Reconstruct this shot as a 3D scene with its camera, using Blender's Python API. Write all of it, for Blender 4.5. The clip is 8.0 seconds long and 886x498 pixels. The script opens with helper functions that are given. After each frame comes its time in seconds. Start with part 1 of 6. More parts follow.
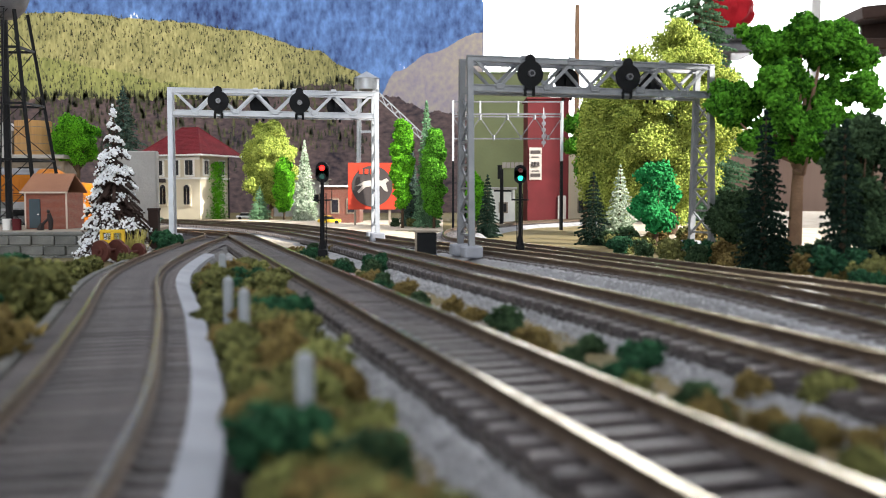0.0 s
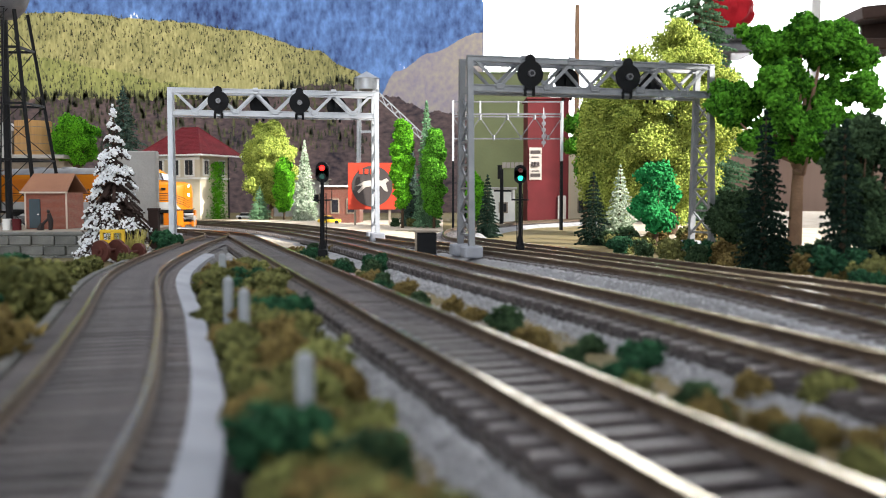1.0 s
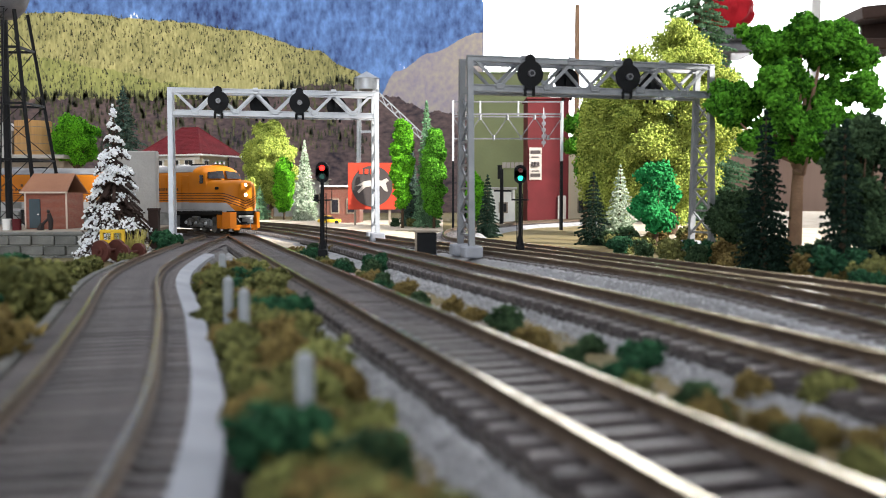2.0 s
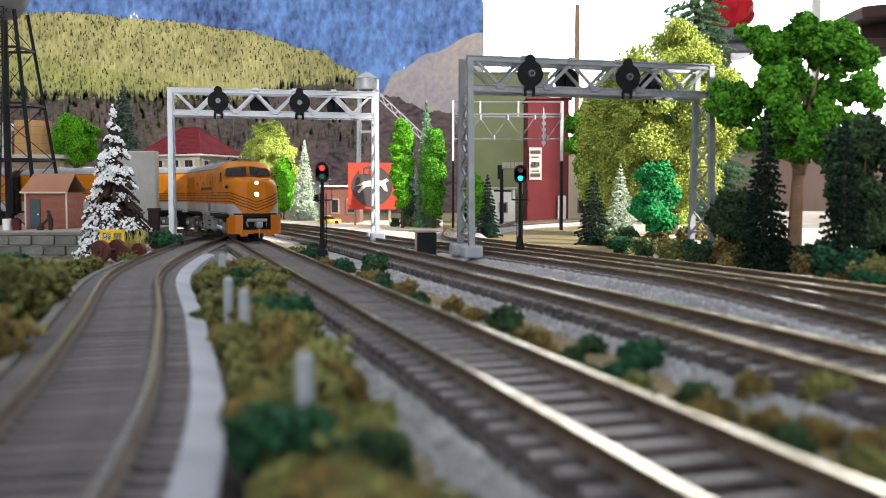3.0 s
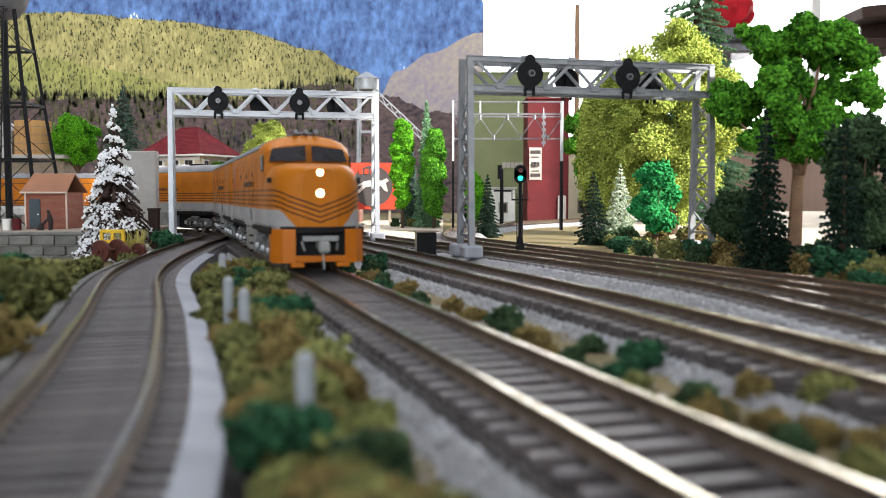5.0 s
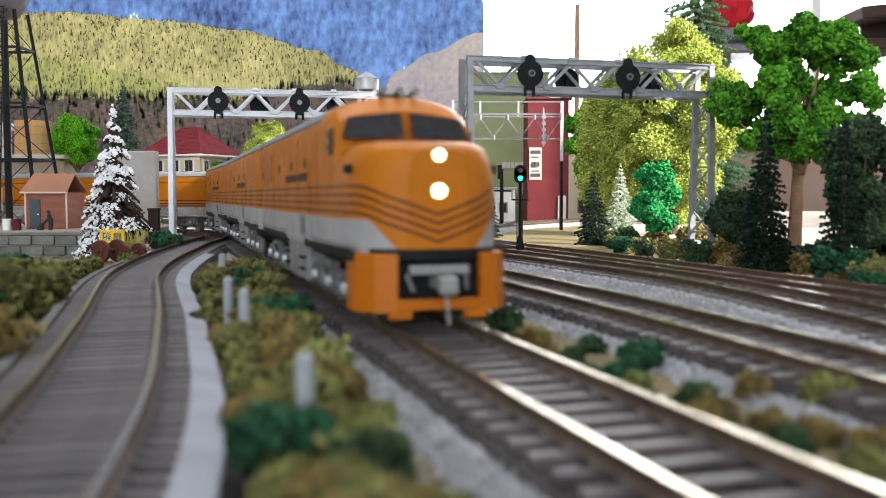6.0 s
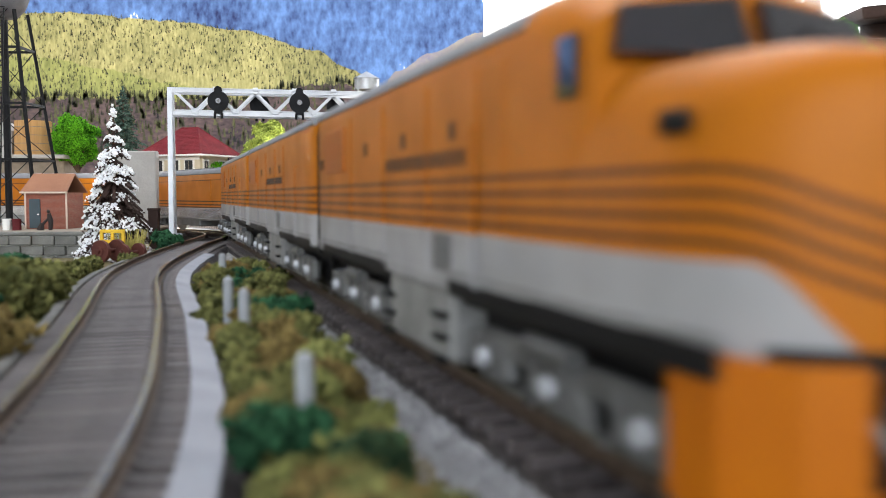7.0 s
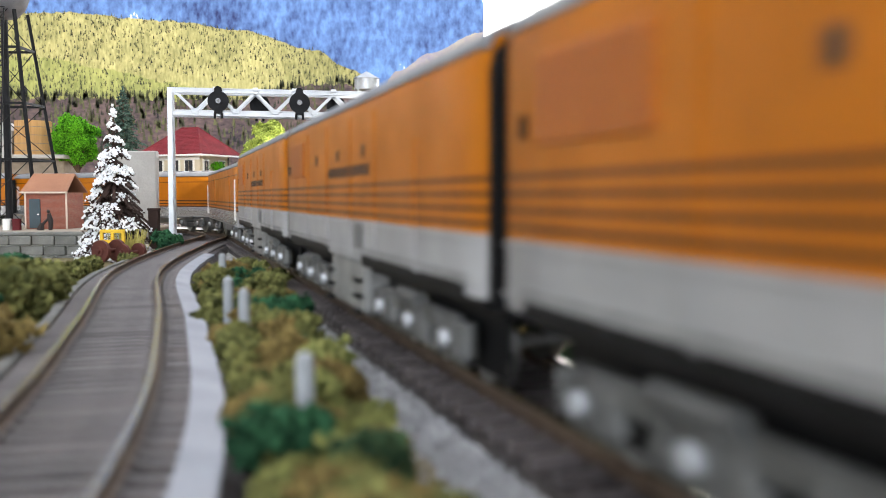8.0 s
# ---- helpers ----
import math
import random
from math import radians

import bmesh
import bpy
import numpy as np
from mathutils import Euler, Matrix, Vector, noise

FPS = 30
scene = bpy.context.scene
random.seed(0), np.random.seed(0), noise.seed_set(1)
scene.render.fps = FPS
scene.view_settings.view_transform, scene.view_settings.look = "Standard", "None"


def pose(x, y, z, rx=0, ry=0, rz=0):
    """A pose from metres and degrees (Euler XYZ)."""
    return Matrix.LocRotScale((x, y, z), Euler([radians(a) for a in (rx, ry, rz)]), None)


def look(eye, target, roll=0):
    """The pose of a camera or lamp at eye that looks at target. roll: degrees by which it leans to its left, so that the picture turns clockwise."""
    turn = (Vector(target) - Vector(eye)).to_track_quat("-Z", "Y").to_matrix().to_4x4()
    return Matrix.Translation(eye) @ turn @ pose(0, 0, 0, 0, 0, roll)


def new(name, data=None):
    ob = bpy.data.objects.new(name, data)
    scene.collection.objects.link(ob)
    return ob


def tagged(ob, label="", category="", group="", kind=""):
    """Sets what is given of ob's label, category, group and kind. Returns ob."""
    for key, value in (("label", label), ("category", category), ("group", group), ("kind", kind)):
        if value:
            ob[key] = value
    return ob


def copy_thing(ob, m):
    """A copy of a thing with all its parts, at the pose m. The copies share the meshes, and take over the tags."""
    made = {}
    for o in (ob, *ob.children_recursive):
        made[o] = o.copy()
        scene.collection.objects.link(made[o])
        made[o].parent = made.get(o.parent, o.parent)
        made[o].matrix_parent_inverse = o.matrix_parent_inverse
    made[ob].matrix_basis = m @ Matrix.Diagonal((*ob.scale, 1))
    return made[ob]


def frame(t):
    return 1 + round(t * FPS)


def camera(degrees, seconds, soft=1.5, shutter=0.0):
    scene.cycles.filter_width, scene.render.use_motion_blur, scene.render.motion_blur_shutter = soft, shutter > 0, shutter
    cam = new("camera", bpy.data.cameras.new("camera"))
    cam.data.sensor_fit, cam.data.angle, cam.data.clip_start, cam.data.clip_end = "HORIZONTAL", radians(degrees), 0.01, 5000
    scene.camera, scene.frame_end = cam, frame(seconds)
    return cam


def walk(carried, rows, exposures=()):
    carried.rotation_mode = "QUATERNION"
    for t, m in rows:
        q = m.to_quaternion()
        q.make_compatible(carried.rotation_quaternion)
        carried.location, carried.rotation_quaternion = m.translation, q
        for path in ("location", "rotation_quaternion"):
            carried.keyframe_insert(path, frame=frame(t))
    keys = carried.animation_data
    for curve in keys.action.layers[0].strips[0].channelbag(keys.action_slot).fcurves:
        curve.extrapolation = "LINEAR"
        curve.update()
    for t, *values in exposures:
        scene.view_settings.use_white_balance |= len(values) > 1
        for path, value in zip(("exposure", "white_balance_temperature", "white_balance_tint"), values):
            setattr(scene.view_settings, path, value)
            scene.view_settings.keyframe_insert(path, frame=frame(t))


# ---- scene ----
cam = camera(52, 8.0, soft=0.8, shutter=0.5)
EYE = 0.0275
cam.data.dof.use_dof = True
cam.data.dof.focus_distance = 0.72
cam.data.dof.aperture_fstop = 22.0
eye_pose = look((0, 0, EYE), (0, 1, EYE - 0.0582))
walk(cam, [(0.0, eye_pose), (8.0, eye_pose)],
     exposures=[(0.0, 1.38), (4.0, 1.48), (5.6, 1.6), (6.2, 1.7), (6.8, 1.83), (7.2, 1.98), (8.0, 2.17)])

# ---- world and light ----
SUN_WAY = Vector((0.74, -0.5, 0.46)).normalized()
world = bpy.data.worlds.new("world")
scene.world = world
world.use_nodes = True
wn = world.node_tree
sky = wn.nodes.new("ShaderNodeTexSky")
sky.sky_type = 'NISHITA'
sky.sun_disc = False
sky.sun_elevation = math.asin(SUN_WAY.z)
sky.sun_rotation = math.atan2(SUN_WAY.x, SUN_WAY.y)
wn.links.new(sky.outputs[0], wn.nodes["Background"].inputs[0])
wn.nodes["Background"].inputs[1].default_value = 0.09

sun = new("sun", bpy.data.lights.new("sun", 'SUN'))
sun.data.energy = 5.0
sun.data.angle = radians(0.6)
sun.data.color = (1.0, 0.95, 0.86)
sun.matrix_world = look(SUN_WAY * 5, (0, 0, 0))


def area_lamp(name, eye, target, w, h, watts, col):
    lamp = new(name, bpy.data.lights.new(name, 'AREA'))
    lamp.data.shape = 'RECTANGLE'
    lamp.data.size, lamp.data.size_y, lamp.data.energy, lamp.data.color = w, h, watts, col
    lamp.matrix_world = look(eye, target)
    return lamp


# added fill from behind the camera, set in an invented opening
area_lamp("added_fill_front", (-0.4, -2.42, 0.75), (-0.2, 0.6, 0.0), 3.2, 1.3, 21, (0.95, 0.97, 1.0))
# added overhead fill in a ceiling hole; no such source is known
area_lamp("added_fill_above", (-0.25, 0.85, 1.66), (-0.25, 0.85, 0.0), 1.6, 1.5, 10.5, (0.96, 0.98, 1.0))
area_lamp("window_light_back", (1.1, 2.5, 0.75), (0.2, 0.4, 0.0), 1.7, 1.2, 8.4, (0.95, 0.98, 1.0))

# ---- materials ----
MM = 0.001


def link(t, a, b):
    t.links.new(a, b)


def base_nodes(name):
    m = bpy.data.materials.new(name)
    m.use_nodes = True
    t = m.node_tree
    return m, t, t.nodes["Principled BSDF"]


def mat(name, c1, c2=None, rough=0.7, metal=0.0, s1=120.0, s2=1500.0, bump=0.15, island=0.0, rand=0.0, stretch=(1, 1, 1), spec=0.2):
    m, t, b = base_nodes(name)
    c2 = c2 or tuple(v * 0.7 for v in c1)
    co = t.nodes.new("ShaderNodeTexCoord")
    mp = t.nodes.new("ShaderNodeMapping")
    mp.inputs["Scale"].default_value = stretch
    link(t, co.outputs["Object"], mp.inputs[0])
    n1 = t.nodes.new("ShaderNodeTexNoise")
    n1.inputs["Scale"].default_value, n1.inputs["Detail"].default_value = s1, 6
    n2 = t.nodes.new("ShaderNodeTexNoise")
    n2.inputs["Scale"].default_value, n2.inputs["Detail"].default_value = s2, 3
    link(t, mp.outputs[0], n1.inputs[0])
    link(t, mp.outputs[0], n2.inputs[0])
    add = t.nodes.new("ShaderNodeMath")
    add.operation = 'MULTIPLY_ADD'
    add.inputs[1].default_value = 0.45
    link(t, n2.outputs[0], add.inputs[0])
    half = t.nodes.new("ShaderNodeMath")
    half.operation = 'MULTIPLY_ADD'
    half.inputs[1].default_value, half.inputs[2].default_value = 1.6, -0.52
    link(t, n1.outputs[0], half.inputs[0])
    link(t, half.outputs[0], add.inputs[2])
    last = add.outputs[0]
    for on, src in ((island, "geo"), (rand, "obj")):
        if on:
            g = t.nodes.new("ShaderNodeNewGeometry" if src == "geo" else "ShaderNodeObjectInfo")
            k = t.nodes.new("ShaderNodeMath")
            k.operation = 'MULTIPLY_ADD'
            k.inputs[1].default_value = on
            link(t, g.outputs["Random Per Island" if src == "geo" else "Random"], k.inputs[0])
            k2 = t.nodes.new("ShaderNodeMath")
            k2.operation = 'SUBTRACT'
            k2.inputs[1].default_value = on / 2
            link(t, last, k.inputs[2])
            link(t, k.outputs[0], k2.inputs[0])
            last = k2.outputs[0]
    mix = t.nodes.new("ShaderNodeMix")
    mix.data_type = 'RGBA'
    mix.inputs["A"].default_value, mix.inputs["B"].default_value = (*c2, 1), (*c1, 1)
    link(t, last, mix.inputs["Factor"])
    link(t, mix.outputs["Result"], b.inputs["Base Color"])
    b.inputs["Roughness"].default_value, b.inputs["Metallic"].default_value = rough, metal
    b.inputs["Specular IOR Level"].default_value = spec
    if bump:
        bp = t.nodes.new("ShaderNodeBump")
        bp.inputs["Strength"].default_value, bp.inputs["Distance"].default_value = bump, 0.0006
        link(t, n2.outputs[0], bp.inputs["Height"])
        link(t, bp.outputs[0], b.inputs["Normal"])
    return m


def glow(name, col, power):
    m, t, b = base_nodes(name)
    b.inputs["Base Color"].default_value = (*col, 1)
    b.inputs["Emission Color"].default_value = (*col, 1)
    b.inputs["Emission Strength"].default_value = power
    return m


def brick_mat(name, c1, c2, mortar, scale, rows=0.25, width=0.6):
    m, t, b = base_nodes(name)
    co = t.nodes.new("ShaderNodeTexCoord")
    sep = t.nodes.new("ShaderNodeSeparateXYZ")
    link(t, co.outputs["Object"], sep.inputs[0])
    s = t.nodes.new("ShaderNodeMath")
    s.operation = 'ADD'
    link(t, sep.outputs[0], s.inputs[0])
    link(t, sep.outputs[1], s.inputs[1])
    com = t.nodes.new("ShaderNodeCombineXYZ")
    link(t, s.outputs[0], com.inputs[0])
    link(t, sep.outputs[2], com.inputs[1])
    br = t.nodes.new("ShaderNodeTexBrick")
    br.inputs["Scale"].default_value = scale
    br.inputs["Color1"].default_value, br.inputs["Color2"].default_value, br.inputs["Mortar"].default_value = (*c1, 1), (*c2, 1), (*mortar, 1)
    br.inputs["Mortar Size"].default_value = 0.025
    br.inputs["Row Height"].default_value, br.inputs["Brick Width"].default_value = rows, width
    link(t, com.outputs[0], br.inputs[0])
    no = t.nodes.new("ShaderNodeTexNoise")
    no.inputs["Scale"].default_value = 90
    mx = t.nodes.new("ShaderNodeMix")
    mx.data_type, mx.blend_type = 'RGBA', 'MULTIPLY'
    mx.inputs["Factor"].default_value = 0.5
    link(t, br.outputs[0], mx.inputs["A"])
    link(t, no.outputs[0], mx.inputs["B"])
    link(t, mx.outputs["Result"], b.inputs["Base Color"])
    bp = t.nodes.new("ShaderNodeBump")
    bp.inputs["Strength"].default_value, bp.inputs["Distance"].default_value = 0.5, 0.0003
    bp.invert = True
    link(t, br.outputs["Fac"], bp.inputs["Height"])
    link(t, bp.outputs[0], b.inputs["Normal"])
    b.inputs["Roughness"].default_value = 0.85
    return m


def livery(name, bands, roof_z=None, vee=False, rough=0.42):
    """Paint in level bands (z in mm from below upwards); vee: the bands dip to a V across the nose."""
    m, t, b = base_nodes(name)
    co = t.nodes.new("ShaderNodeTexCoord")
    sep = t.nodes.new("ShaderNodeSeparateXYZ")
    link(t, co.outputs["Object"], sep.inputs[0])
    z = sep.outputs[2]

    def op(kind, a, bb, c=None):
        k = t.nodes.new("ShaderNodeMath")
        k.operation = kind
        for i, v in enumerate((a, bb, c)):
            if v is None:
                continue
            if isinstance(v, (int, float)):
                k.inputs[i].default_value = v
            else:
                link(t, v, k.inputs[i])
        return k.outputs[0]
    if vee:
        mr = t.nodes.new("ShaderNodeMapRange")
        mr.inputs[1].default_value, mr.inputs[2].default_value = 0.078, 0.085
        link(t, sep.outputs[0], mr.inputs[0])
        ay = op('ABSOLUTE', sep.outputs[1], 0.0)
        dip = op('MULTIPLY_ADD', ay, -0.36, 0.0060)
        steep = op('MAXIMUM', op('MULTIPLY_ADD', ay, -1.1, 0.0155), 0.0)
        z_low = op('ADD', z, op('MULTIPLY', steep, mr.outputs[0]))
        z = op('ADD', z, op('MULTIPLY', dip, mr.outputs[0]))
    f = op('MULTIPLY', z, 1 / 0.06)
    ramp = t.nodes.new("ShaderNodeValToRGB")
    ramp.color_ramp.interpolation = 'CONSTANT'
    els = ramp.color_ramp.elements
    while len(els) > 1:
        els.remove(els[-1])
    els[0].position, els[0].color = 0, (*bands[0][1], 1)
    for zz, c in bands[1:]:
        e = els.new(zz / 60.0)
        e.color = (*c, 1)
    link(t, f, ramp.inputs[0])
    no = t.nodes.new("ShaderNodeTexNoise")
    no.inputs["Scale"].default_value, no.inputs["Detail"].default_value = 70, 8
    link(t, co.outputs["Object"], no.inputs[0])
    dirt = t.nodes.new("ShaderNodeMapRange")
    dirt.inputs[1].default_value, dirt.inputs[2].default_value = 0.3, 0.7
    dirt.inputs[3].default_value, dirt.inputs[4].default_value = 0.82, 1.06
    link(t, no.outputs[0], dirt.inputs[0])
    mx = t.nodes.new("ShaderNodeMix")
    mx.data_type, mx.blend_type = 'RGBA', 'MULTIPLY'
    mx.inputs["Factor"].default_value = 1.0
    paint = ramp.outputs[0]
    if vee:
        low = t.nodes.new("ShaderNodeMix")
        low.data_type = 'RGBA'
        link(t, op('LESS_THAN', z_low, 0.0226), low.inputs["Factor"])
        link(t, paint, low.inputs["A"])
        low.inputs["B"].default_value = (*SILVER, 1)
        paint = low.outputs["Result"]
    link(t, paint, mx.inputs["A"])
    link(t, dirt.outputs[0], mx.inputs["B"])
    link(t, mx.outputs["Result"], b.inputs["Base Color"])
    rr = t.nodes.new("ShaderNodeMapRange")
    rr.inputs[3].default_value, rr.inputs[4].default_value = rough + 0.12, rough - 0.05
    link(t, no.outputs[0], rr.inputs[0])
    link(t, rr.outputs[0], b.inputs["Roughness"])
    b.inputs["Specular IOR Level"].default_value = 0.16
    return m


ORANGE = (0.39, 0.122, 0.003)
BROWN = (0.075, 0.026, 0.010)
SILVER = (0.29, 0.29, 0.30)
ROOFGREY = (0.30, 0.31, 0.32)
STRIPES = [(22.6, ORANGE), (23.5, BROWN), (24.2, ORANGE), (25.4, BROWN), (26.1, ORANGE), (27.3, BROWN), (28.0, ORANGE), (29.1, BROWN), (29.8, ORANGE)]
m_lead = livery("paint_orange_silver_nose", [(0, ORANGE)] + STRIPES, vee=True)
m_unit = livery("paint_orange_silver", [(0, SILVER)] + STRIPES)
m_coach = livery("paint_coach", [(0, SILVER), (19.0, BROWN), (20.0, ORANGE), (21.0, BROWN), (22, ORANGE), (23.4, BROWN), (24.2, ORANGE), (38.0, BROWN), (38.6, ORANGE)])
m_orange = mat("orange_paint", (0.39, 0.115, 0.003), (0.33, 0.085, 0.003), rough=0.4, bump=0.03)
m_roof = mat("roof_grey", (0.22, 0.225, 0.235), (0.12, 0.12, 0.13), rough=0.5, metal=0.2, bump=0.05)
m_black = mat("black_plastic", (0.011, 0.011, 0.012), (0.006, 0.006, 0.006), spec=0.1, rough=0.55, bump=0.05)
m_truck = mat("grey_cast_truck", (0.15, 0.153, 0.153), (0.045, 0.045, 0.045), rough=0.45, metal=0.3, bump=0.25)
m_under = mat("grey_running_gear", (0.3, 0.305, 0.305), (0.1, 0.1, 0.1), rough=0.5, metal=0.2, bump=0.2)
m_wheel = mat("wheel_steel", (0.5, 0.5, 0.5), (0.25, 0.25, 0.25), rough=0.3, metal=0.9, bump=0.05)
m_glass = mat("dark_window", (0.012, 0.012, 0.016), (0.02, 0.02, 0.025), rough=0.06, bump=0, spec=0.6)
m_chrome = mat("bright_metal", (0.75, 0.75, 0.75), (0.5, 0.5, 0.5), rough=0.2, metal=1.0, bump=0)
m_lamp = glow("headlamp", (1.0, 0.8, 0.46), 5)
m_letter = mat("lettering_dark", (0.05, 0.03, 0.02), rough=0.5, bump=0)
m_letter_pale = mat("lettering_grey", (0.15, 0.15, 0.15), rough=0.5, bump=0)

m_rail = mat("rail_head", (0.66, 0.58, 0.45), (0.36, 0.3, 0.21), rough=0.2, metal=0.95, s1=150, s2=900, bump=0.05)
m_rail_side = mat("rail_side_brown", (0.13, 0.095, 0.07), (0.06, 0.042, 0.032), rough=0.6, metal=0.2, s1=150, s2=1200, bump=0.2)
m_tie = mat("tie_plastic", (0.118, 0.102, 0.102), (0.042, 0.036, 0.037), rough=0.38, s1=300, s2=2500, bump=0.35, rand=0.6, stretch=(1, 4, 1), spec=0.32)
m_ballast = mat("ballast_grey", (0.33, 0.33, 0.345), (0.14, 0.14, 0.15), rough=0.9, s1=60, s2=1400, bump=0.9)
m_stone = mat("ballast_stone", (0.5, 0.5, 0.52), (0.2, 0.2, 0.21), rough=0.9, s1=300, s2=1500, bump=0.3, island=0.8)
m_ground = mat("scenic_ground", (0.20, 0.15, 0.07), (0.10, 0.09, 0.05), rough=0.95, s1=35, s2=900, bump=0.9)
m_concrete = mat("concrete_strip", (0.33, 0.34, 0.38), (0.2, 0.21, 0.24), rough=0.85, s1=80, s2=1500, bump=0.3)
m_roadbed = mat("dark_deck", (0.06, 0.052, 0.053), (0.024, 0.021, 0.022), rough=0.6, s1=90, s2=1600, bump=0.3)
m_stake = mat("pale_stake", (0.29, 0.31, 0.33), (0.2, 0.21, 0.23), rough=0.6, s1=200, s2=2000, bump=0.1)
m_alu = mat("silver_plastic", (0.46, 0.48, 0.51), (0.32, 0.33, 0.36), rough=0.35, metal=0.25, bump=0.06)
m_alu_dark = mat("grey_plastic", (0.30, 0.31, 0.33), (0.17, 0.18, 0.2), rough=0.4, metal=0.4, bump=0.06)
m_disc = mat("signal_black", (0.010, 0.011, 0.013), (0.006, 0.006, 0.007), spec=0.1, rough=0.55, bump=0.05)
m_red_lamp = glow("lamp_red", (1.0, 0.012, 0.008), 1.5)
m_green_lamp = glow("lamp_green", (0.01, 0.75, 0.5), 1.0)
m_red_off = mat("lens_red_dark", (0.12, 0.01, 0.008), rough=0.2, bump=0)
m_green_off = mat("lens_green_dark", (0.01, 0.12, 0.09), rough=0.2, bump=0)
m_brick = brick_mat("red_brick", (0.36, 0.10, 0.06), (0.26, 0.07, 0.045), (0.33, 0.2, 0.15), 320)
m_brick_dark = brick_mat("dark_brick", (0.2, 0.06, 0.04), (0.14, 0.045, 0.03), (0.2, 0.13, 0.1), 260)
m_shed_roof = mat("brown_roof", (0.30, 0.145, 0.085), (0.2, 0.09, 0.055), rough=0.8, s1=60, s2=900, bump=0.2)
m_trim = mat("cream_trim", (0.62, 0.5, 0.42), rough=0.6, bump=0.05)
m_door = mat("slate_door", (0.06, 0.085, 0.1), rough=0.6, bump=0.1)
m_figure = mat("figure_dark", (0.02, 0.018, 0.022), (0.04, 0.03, 0.025), rough=0.7, bump=0.1)
m_white = mat("white_paint", (0.75, 0.74, 0.72), (0.6, 0.6, 0.58), rough=0.6, bump=0.05)
m_maroon = mat("maroon_paint", (0.11, 0.014, 0.018), (0.07, 0.01, 0.012), rough=0.7, s1=40, s2=700, bump=0.1)
m_wallstone = mat("stone_grey", (0.19, 0.19, 0.18), (0.08, 0.08, 0.075), rough=0.9, s1=120, s2=1300, bump=0.7, rand=0.5)
m_mortar = mat("mortar_pale", (0.4, 0.4, 0.38), rough=0.95, bump=0.3)
m_steel_black = mat("black_steel", (0.009, 0.010, 0.012), (0.016, 0.016, 0.018), spec=0.1, rough=0.55, bump=0.1)
m_tank_grey = mat("tank_grey", (0.17, 0.17, 0.19), (0.1, 0.1, 0.11), rough=0.4, metal=0.3, bump=0.1)
m_wood_tank = mat("tan_staves", (0.55, 0.33, 0.14), (0.36, 0.2, 0.08), rough=0.75, s1=150, s2=900, bump=0.3, stretch=(1, 1, 0.1))
m_timber = mat("weathered_timber", (0.30, 0.25, 0.2), (0.17, 0.14, 0.11), rough=0.85, s1=120, s2=900, bump=0.3)
m_slab = mat("plaster_slab", (0.40, 0.385, 0.37), (0.28, 0.27, 0.26), rough=0.95, s1=60, s2=800, bump=0.5)
m_dark_wood = mat("dark_brown_wood", (0.05, 0.03, 0.025), rough=0.8, bump=0.3)
m_cabinet = mat("brown_pink_wood", (0.36, 0.25, 0.2), (0.25, 0.16, 0.12), rough=0.5, s1=6, s2=60, bump=0.1, stretch=(1, 1, 0.1))
m_rust = mat("rusty_iron", (0.13, 0.045, 0.035), (0.06, 0.02, 0.018), rough=0.6, metal=0.3, bump=0.3)
m_yellow = mat("yellow_paint", (0.75, 0.5, 0.03), (0.6, 0.36, 0.02), rough=0.45, bump=0.05)
m_stucco = mat("cream_stucco", (0.62, 0.56, 0.44), (0.5, 0.44, 0.34), rough=0.9, s1=40, s2=900, bump=0.25)
m_tile = mat("red_roof_tile", (0.2, 0.025, 0.032), (0.11, 0.013, 0.018), rough=0.75, s1=70, s2=600, bump=0.4)
m_olive = mat("olive_wall", (0.22, 0.25, 0.13), (0.17, 0.19, 0.1), rough=0.8, s1=25, s2=500, bump=0.08)
m_board_red = mat("billboard_red", (0.46, 0.045, 0.022), (0.36, 0.034, 0.016), rough=0.6, bump=0.05)
m_board_dark = mat("billboard_dark", (0.06, 0.05, 0.05), rough=0.6, bump=0.05)
m_pale = mat("pale_print", (0.46, 0.42, 0.39), rough=0.6, bump=0)
m_red_pot = mat("red_pot_surface", (0.45, 0.01, 0.02), (0.25, 0.006, 0.012), rough=0.75, s1=30, s2=400, bump=0.3)
m_room = mat("room_white", (0.56, 0.56, 0.55), (0.5, 0.5, 0.49), rough=0.9, s1=3, s2=120, bump=0.03)
m_room_floor = mat("room_floor", (0.25, 0.2, 0.16), (0.18, 0.14, 0.11), rough=0.6, s1=5, s2=200, bump=0.05)
m_window_glow = glow("bright_daylight", (0.96, 0.98, 1.0), 2.2)
m_cork = mat("dark_trackbed", (0.066, 0.058, 0.056), (0.028, 0.024, 0.024), rough=0.85, s1=90, s2=1600, bump=0.5)
m_yard = mat("yard_gravel", (0.58, 0.5, 0.4), (0.3, 0.25, 0.2), rough=0.95, s1=40, s2=1100, bump=0.7)
m_bark = mat("bark", (0.10, 0.065, 0.04), (0.05, 0.032, 0.02), rough=0.9, s1=200, s2=1200, bump=0.5)
m_bark_pale = mat("bark_pale", (0.36, 0.22, 0.14), (0.2, 0.12, 0.08), rough=0.9, s1=150, s2=1200, bump=0.5)


def leaf(name, c1, c2):
    return mat(name, c1, tuple(0.75 * v for v in c2), rough=0.85, s1=90, s2=1500, bump=0.3, island=0.9, spec=0.04)


